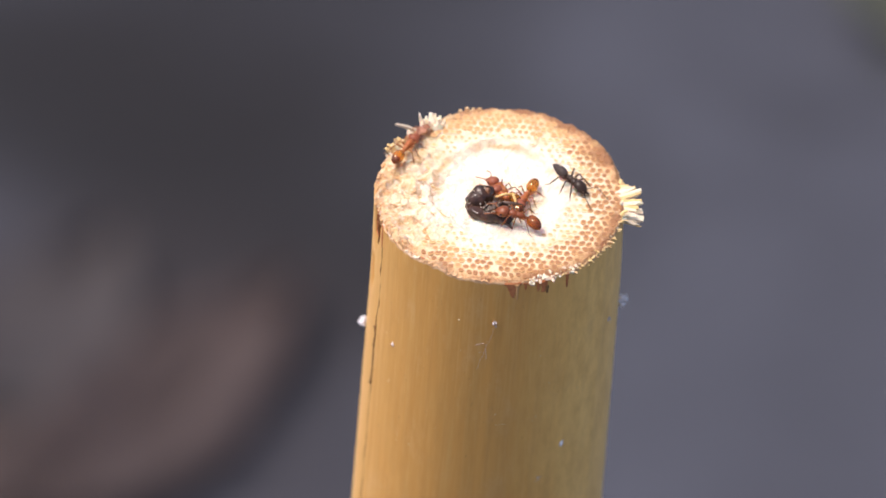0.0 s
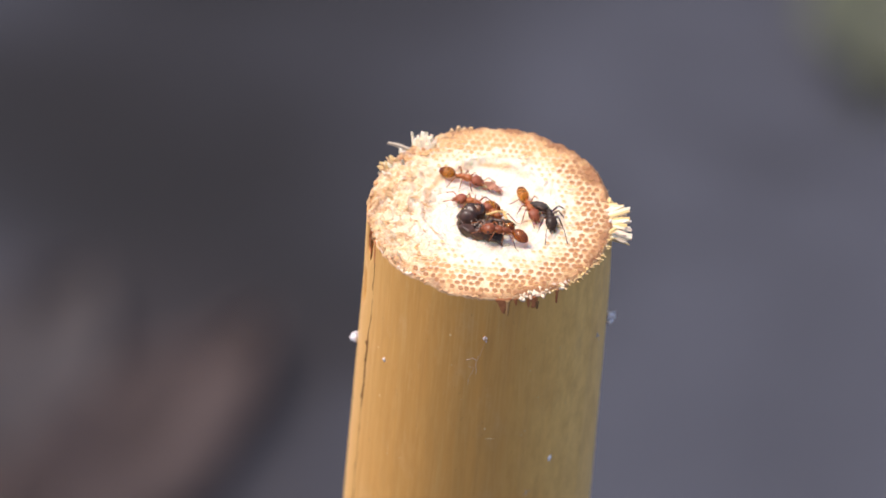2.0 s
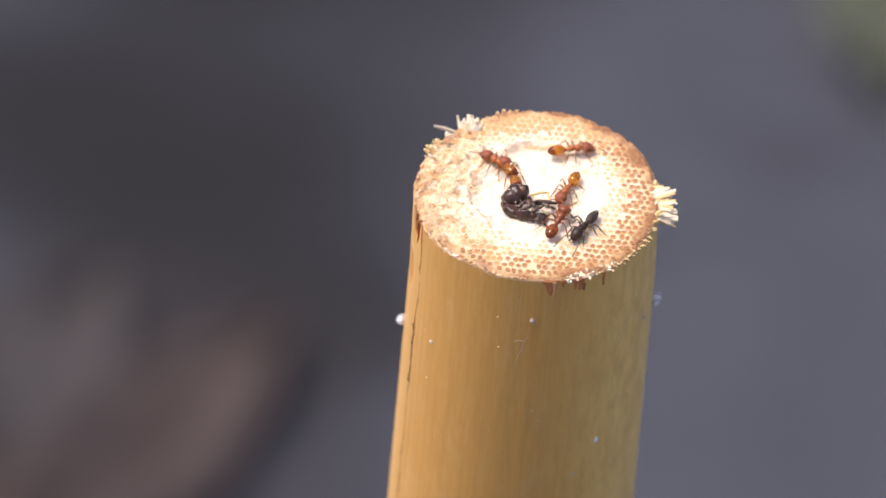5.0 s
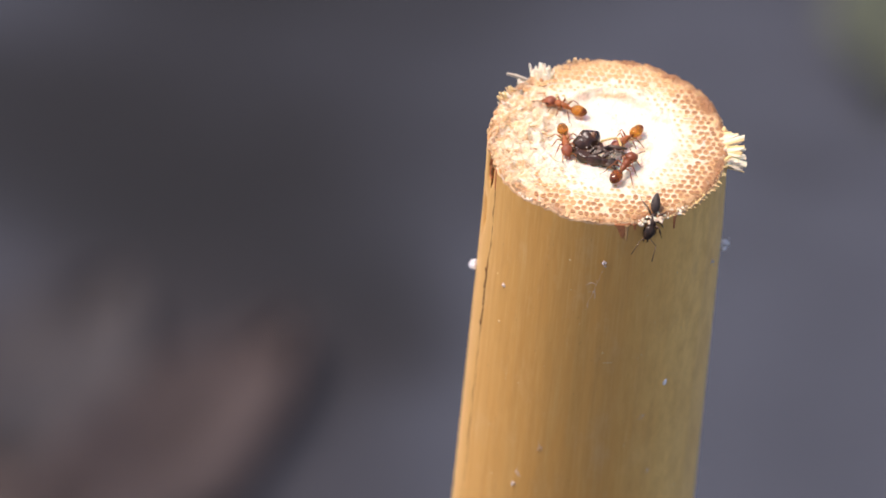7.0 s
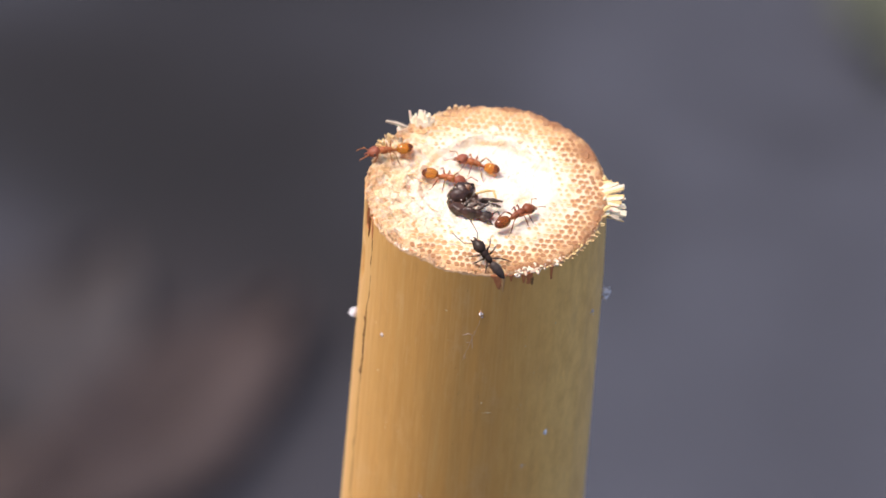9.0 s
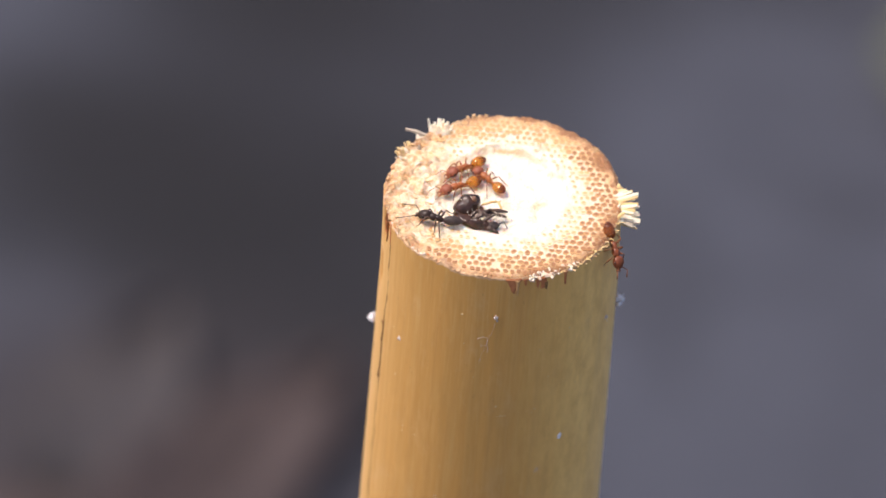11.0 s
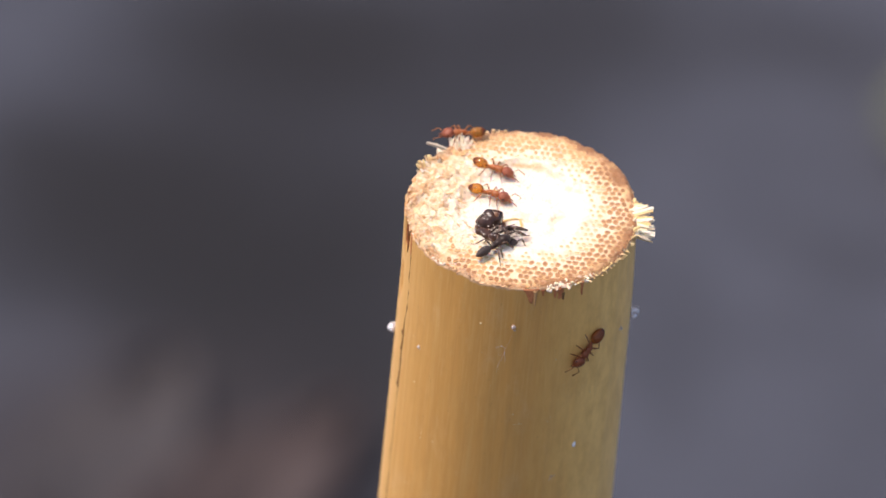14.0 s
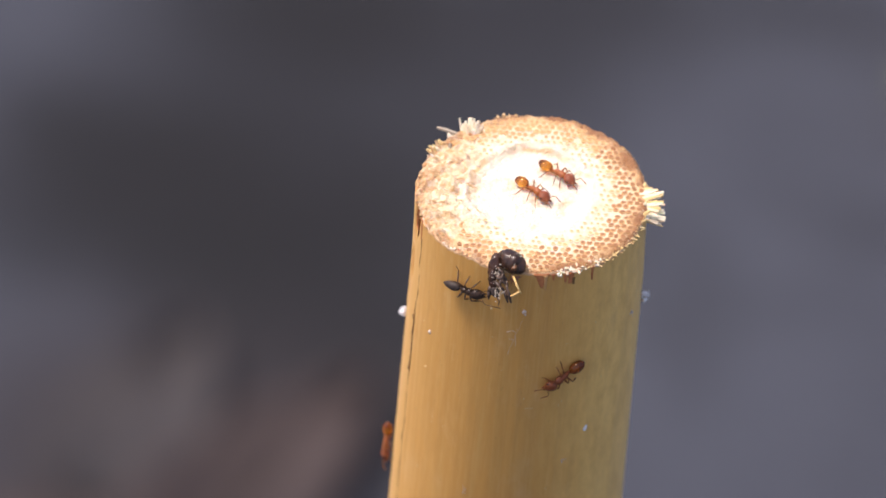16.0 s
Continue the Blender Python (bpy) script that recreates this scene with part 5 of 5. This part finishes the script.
    tail = [
        (0, 0.00146, -0.00018, 0.44977, -1.44, 3.73, -111.15),
        (0.5, 0.00153, 0.00004, 0.44979, -2.02, 3.45, -120.43),
        (1, 0.00166, 0.00052, 0.44982, -2.15, 3.38, -122.5),
        (1.5, 0.00198, 0.00077, 0.44984, 1, 3.87, -75.55),
        (2, 0.00211, 0.00061, 0.44983, 1.67, 3.63, -65.24),
        (2.5, 0.00191, 0.00059, 0.44982, 1.17, 3.83, -73.04),
        (3, 0.00178, 0.00067, 0.44983, 0.97, 3.88, -75.9),
        (3.5, 0.00178, 0.00031, 0.44981, 0.88, 3.9, -77.25),
        (4, 0.00186, -0.00012, 0.44977, -0.2, 4, -92.81),
        (4.2, 0.00174, 0.00014, 0.44979, -1.01, 3.87, -104.66),
        (6.3, 0.00167, 0.00069, 0.44983, -2.03, 3.45, -120.55),
        (6.5, 0.00158, 0.00076, 0.44984, -2.57, 3.07, -130.02),
        (7, 0.00104, 0.00000, 0.44978, -2.43, 3.18, -127.35),
        (7.5, 0.00077, 0.00003, 0.44978, -2.78, 2.88, -134),
        (8, 0.00065, 0.00071, 0.44983, -3.56, 1.83, -152.85),
        (8.5, 0.00046, 0.00155, 0.44989, -3.53, -1.89, 151.84),
        (9, -0.00072, 0.00177, 0.44991, -3.81, -1.23, 162.16),
        (9.2, -0.00071, 0.00163, 0.44990, -3.81, -1.22, 162.22),
        (10.2, -0.00083, 0.00131, 0.44987, -2.75, -2.91, 133.41),
        (11.3, -0.00101, 0.00098, 0.44985, -3, -2.65, 138.6),
        (11.5, -0.00093, 0.00103, 0.44985, -2.95, -2.7, 137.57),
        (12, -0.00069, 0.00086, 0.44984, -2.71, -2.95, 132.63),
        (12.5, -0.00084, 0.00140, 0.44988, -2, -3.47, 119.94),
        (13, -0.00150, 0.00309, 0.45000, -1.65, -3.64, 114.36),
        (13.5, -0.00215, 0.00571, 0.4504, -2.4, -3.2, 126.9),
        (14, -0.0041, 0.00572, 0.4504, -3.91, 0.83, -167.97),
        (14.25, -0.00520, 0.00468, 0.45043, 32.93, 29.95, -171.81),
        (14.5, -0.00621, 0.00330, 0.44953, 90.00, 48.59, -118.00),
        (14.75, -0.00696, 0.00098, 0.44867, 90.00, 58.21, -98.00),
        (15, -0.00692, -0.00013, 0.44606, 90.00, 81.47, -89.00),
        (15.3, -0.00697, -0.00013, 0.44136, 90.00, 81.47, -89.00),
        (15.5, -0.00700, -0.00013, 0.43822, 90.00, 81.47, -89.00),
        (15.8, -0.00706, -0.00013, 0.43283, 90.00, 81.47, -89.00),
        (16, -0.00710, -0.00013, 0.42924, 90.00, 81.47, -89.00),
    ]
    front = [
        (0, 0.00116, -0.00232, 0.45004, -3.98, -5.12, 172.35),
        (0.5, 0.00114, -0.00222, 0.45005, -3.95, -5.28, 170.14),
        (1, 0.00103, -0.00203, 0.45007, -3.47, -6.59, 149.92),
        (1.5, 0.00098, -0.00205, 0.45006, -3.84, -5.76, 163.05),
        (2, 0.00088, -0.00220, 0.45005, -4.01, -4.41, -177.46),
        (2.5, 0.00088, -0.00228, 0.45005, -4.01, -4.42, -177.50),
        (3, 0.00094, -0.00210, 0.45006, -3.71, -6.12, 157.46),
        (3.5, 0.00102, -0.00217, 0.45006, -2.75, -7.49, 133.37),
        (3.8, 0.00121, -0.00213, 0.44983, -0.1, -4, 91.5),
        (4, 0.00122, -0.00215, 0.44983, -0.91, -3.89, 103.2),
        (4.2, 0.00130, -0.00227, 0.44983, 0.2, -4, 87.15),
        (6.3, 0.00121, -0.00276, 0.44987, 1.69, -3.63, 65.01),
        (6.5, 0.00116, -0.00284, 0.44989, 1.7, -3.62, 64.8),
        (7, 0.00097, -0.00272, 0.44983, 1.72, -3.61, 64.45),
        (7.5, 0.00094, -0.00234, 0.44982, 1.07, -3.86, 74.52),
        (8, 0.00121, -0.00214, 0.44983, 1.33, -3.77, 70.59),
        (8.5, 0.00111, -0.00220, 0.44983, 1.72, -3.61, 64.49),
        (9, 0.00178, -0.00264, 0.44995, 2.97, -2.68, 42.04),
        (9.2, 0.00187, -0.00228, 0.44968, 3.38, -2.13, 32.2),
        (9.8, 0.00397, -0.00269, 0.44981, 3.76, -1.37, 20.05),
        (10.4, 0.00602, -0.00265, 0.44981, 3.38, 2.14, -32.36),
        (11, 0.00645, -0.00266, 0.44895, -22.84, 41.06, -61.89),
        (11.3, 0.00581, -0.0039, 0.44903, -90, 84.37, -123.84),
        (11.5, 0.00562, -0.00413, 0.44868, -90, 62.24, -126.3),
        (12, 0.00566, -0.00406, 0.44789, -90, 52.32, -125.64),
        (12.5, 0.00557, -0.00419, 0.4473, -90, 51.65, -126.93),
        (13, 0.00498, -0.00486, 0.44549, -90, 50.34, -134.33),
        (13.5, 0.00476, -0.0051, 0.4447, -90, 63.39, -136.96),
        (14, 0.00458, -0.00524, 0.44424, -90, 48.05, -138.88),
        (14.5, 0.00435, -0.00541, 0.44348, -90, 41.9, -141.2),
        (15, 0.00379, -0.0058, 0.44304, -90, 27.01, -146.83),
        (15.3, 0.00365, -0.00589, 0.44239, -90, 34.36, -148.19),
        (15.5, 0.00328, -0.00612, 0.44234, -90, 37.12, -151.76),
        (15.8, 0.00315, -0.00621, 0.44162, -90, 50, -153.09),
        (16, 0.00286, -0.00633, 0.44155, -90, 35.45, -155.7),
    ]
    dead = [
        (0, -0.00111, -0.00077, 0.44962, 4, -0, 0),
        (2.5, -0.00112, -0.00079, 0.44962, 4, -0, 0),
        (4.2, -0.00121, -0.00071, 0.44962, 4, -0, 0),
        (6.3, -0.00130, -0.00063, 0.44963, 4, -0, 0),
        (7.5, -0.00131, -0.00076, 0.44962, 4, -0, 0),
        (8.5, -0.00136, -0.00091, 0.44961, 4, -0, 0),
        (9.2, -0.00152, -0.00100, 0.44960, 4, -0, 0),
        (11.3, -0.00209, -0.00156, 0.44956, 3.99, -0.28, 3.99),
        (12.5, -0.00199, -0.00145, 0.44957, 4, -0, 0),
        (13.5, -0.00195, -0.00152, 0.44957, 4, -0, 0),
        (14.5, -0.00181, -0.00192, 0.44954, 3.96, 0.56, -7.98),
        (15, -0.00193, -0.00175, 0.44955, 3.96, 0.56, -7.98),
        (15.3, -0.00142, -0.00202, 0.44953, 3.63, 1.69, -24.95),
        (15.5, -0.00139, -0.00162, 0.44956, 3.07, 2.57, -39.93),
        (15.8, -0.00077, -0.00331, 0.44967, 13.12, 21.47, -57.5),
        (16, -0.00071, -0.0063, 0.44964, 17.14, 47.73, -67.37),
    ]
    for seed, (ant, legs, rows) in enumerate(((black_ant, black_legs, black), (edge_ant, edge_legs, edge), (pale_ant, pale_legs, pale),
                                              (back_ant, back_legs, back), (tail_ant, tail_legs, tail), (front_ant, front_legs, front))):
        walk(ant, [(t, pose(*p)) for t, *p in rows])
        gait(legs, rows, seed)
    # two ants bend the gaster aside: the black one as it turns, the front one while it tugs
    for ant, bends in ((black_ant, ((0, 0), (0.5, -15), (1.5, 10), (2, 62), (2.5, 25), (3, 0), (3.5, 60), (4, 0), (6.3, 30), (6.5, 55), (7, 10), (7.5, -25), (8, 20), (8.5, 10), (9.2, 0), (11.5, 15), (12, 15), (12.5, 0), (16, 0))),
                       (front_ant, ((0, -42), (0.5, -40), (1, -22), (1.5, -36), (2.5, -45), (3, -32), (3.5, -20), (3.8, 0), (4, 8), (4.2, 0), (16, 0)))):
        gaster = ant_gasters[ant.name]
        back_by = gaster.location.x + (0.58 if ant is black_ant else 0.40) * MM
        hinge = Matrix.Translation((back_by, 0, gaster.location.z))
        off = Matrix.Translation((gaster.location.x - back_by, 0, 0))
        walk(gaster, [(t, hinge @ Matrix.Rotation(radians(a), 4, "Z") @ off) for t, a in bends])
    walk(dead_ant, [(t, pose(*p)) for t, *p in dead])
    # the ant from the rim holds the shred in its jaws, drops it behind the dead ant, and there it stays
    held, tucked = pose(1.28 * MM, 0, 0.30 * MM, 0, 6, 0), pose(0.35 * MM, 0.55 * MM, 0.05 * MM, 0, 0, -40)
    walk(dry_shred, [(t, pose(*p) @ held) for t, *p in edge if t <= 2]
         + [(2.25, pose(-0.00013, 0.00159, 0.45008, 3.6, 1.7, -26)), (3, pose(-0.0004, 0.00025, 0.44985, 3.3, 2.2, -35))]
         + [(t, pose(*p) @ tucked) for t, *p in dead if t > 4])


motions()
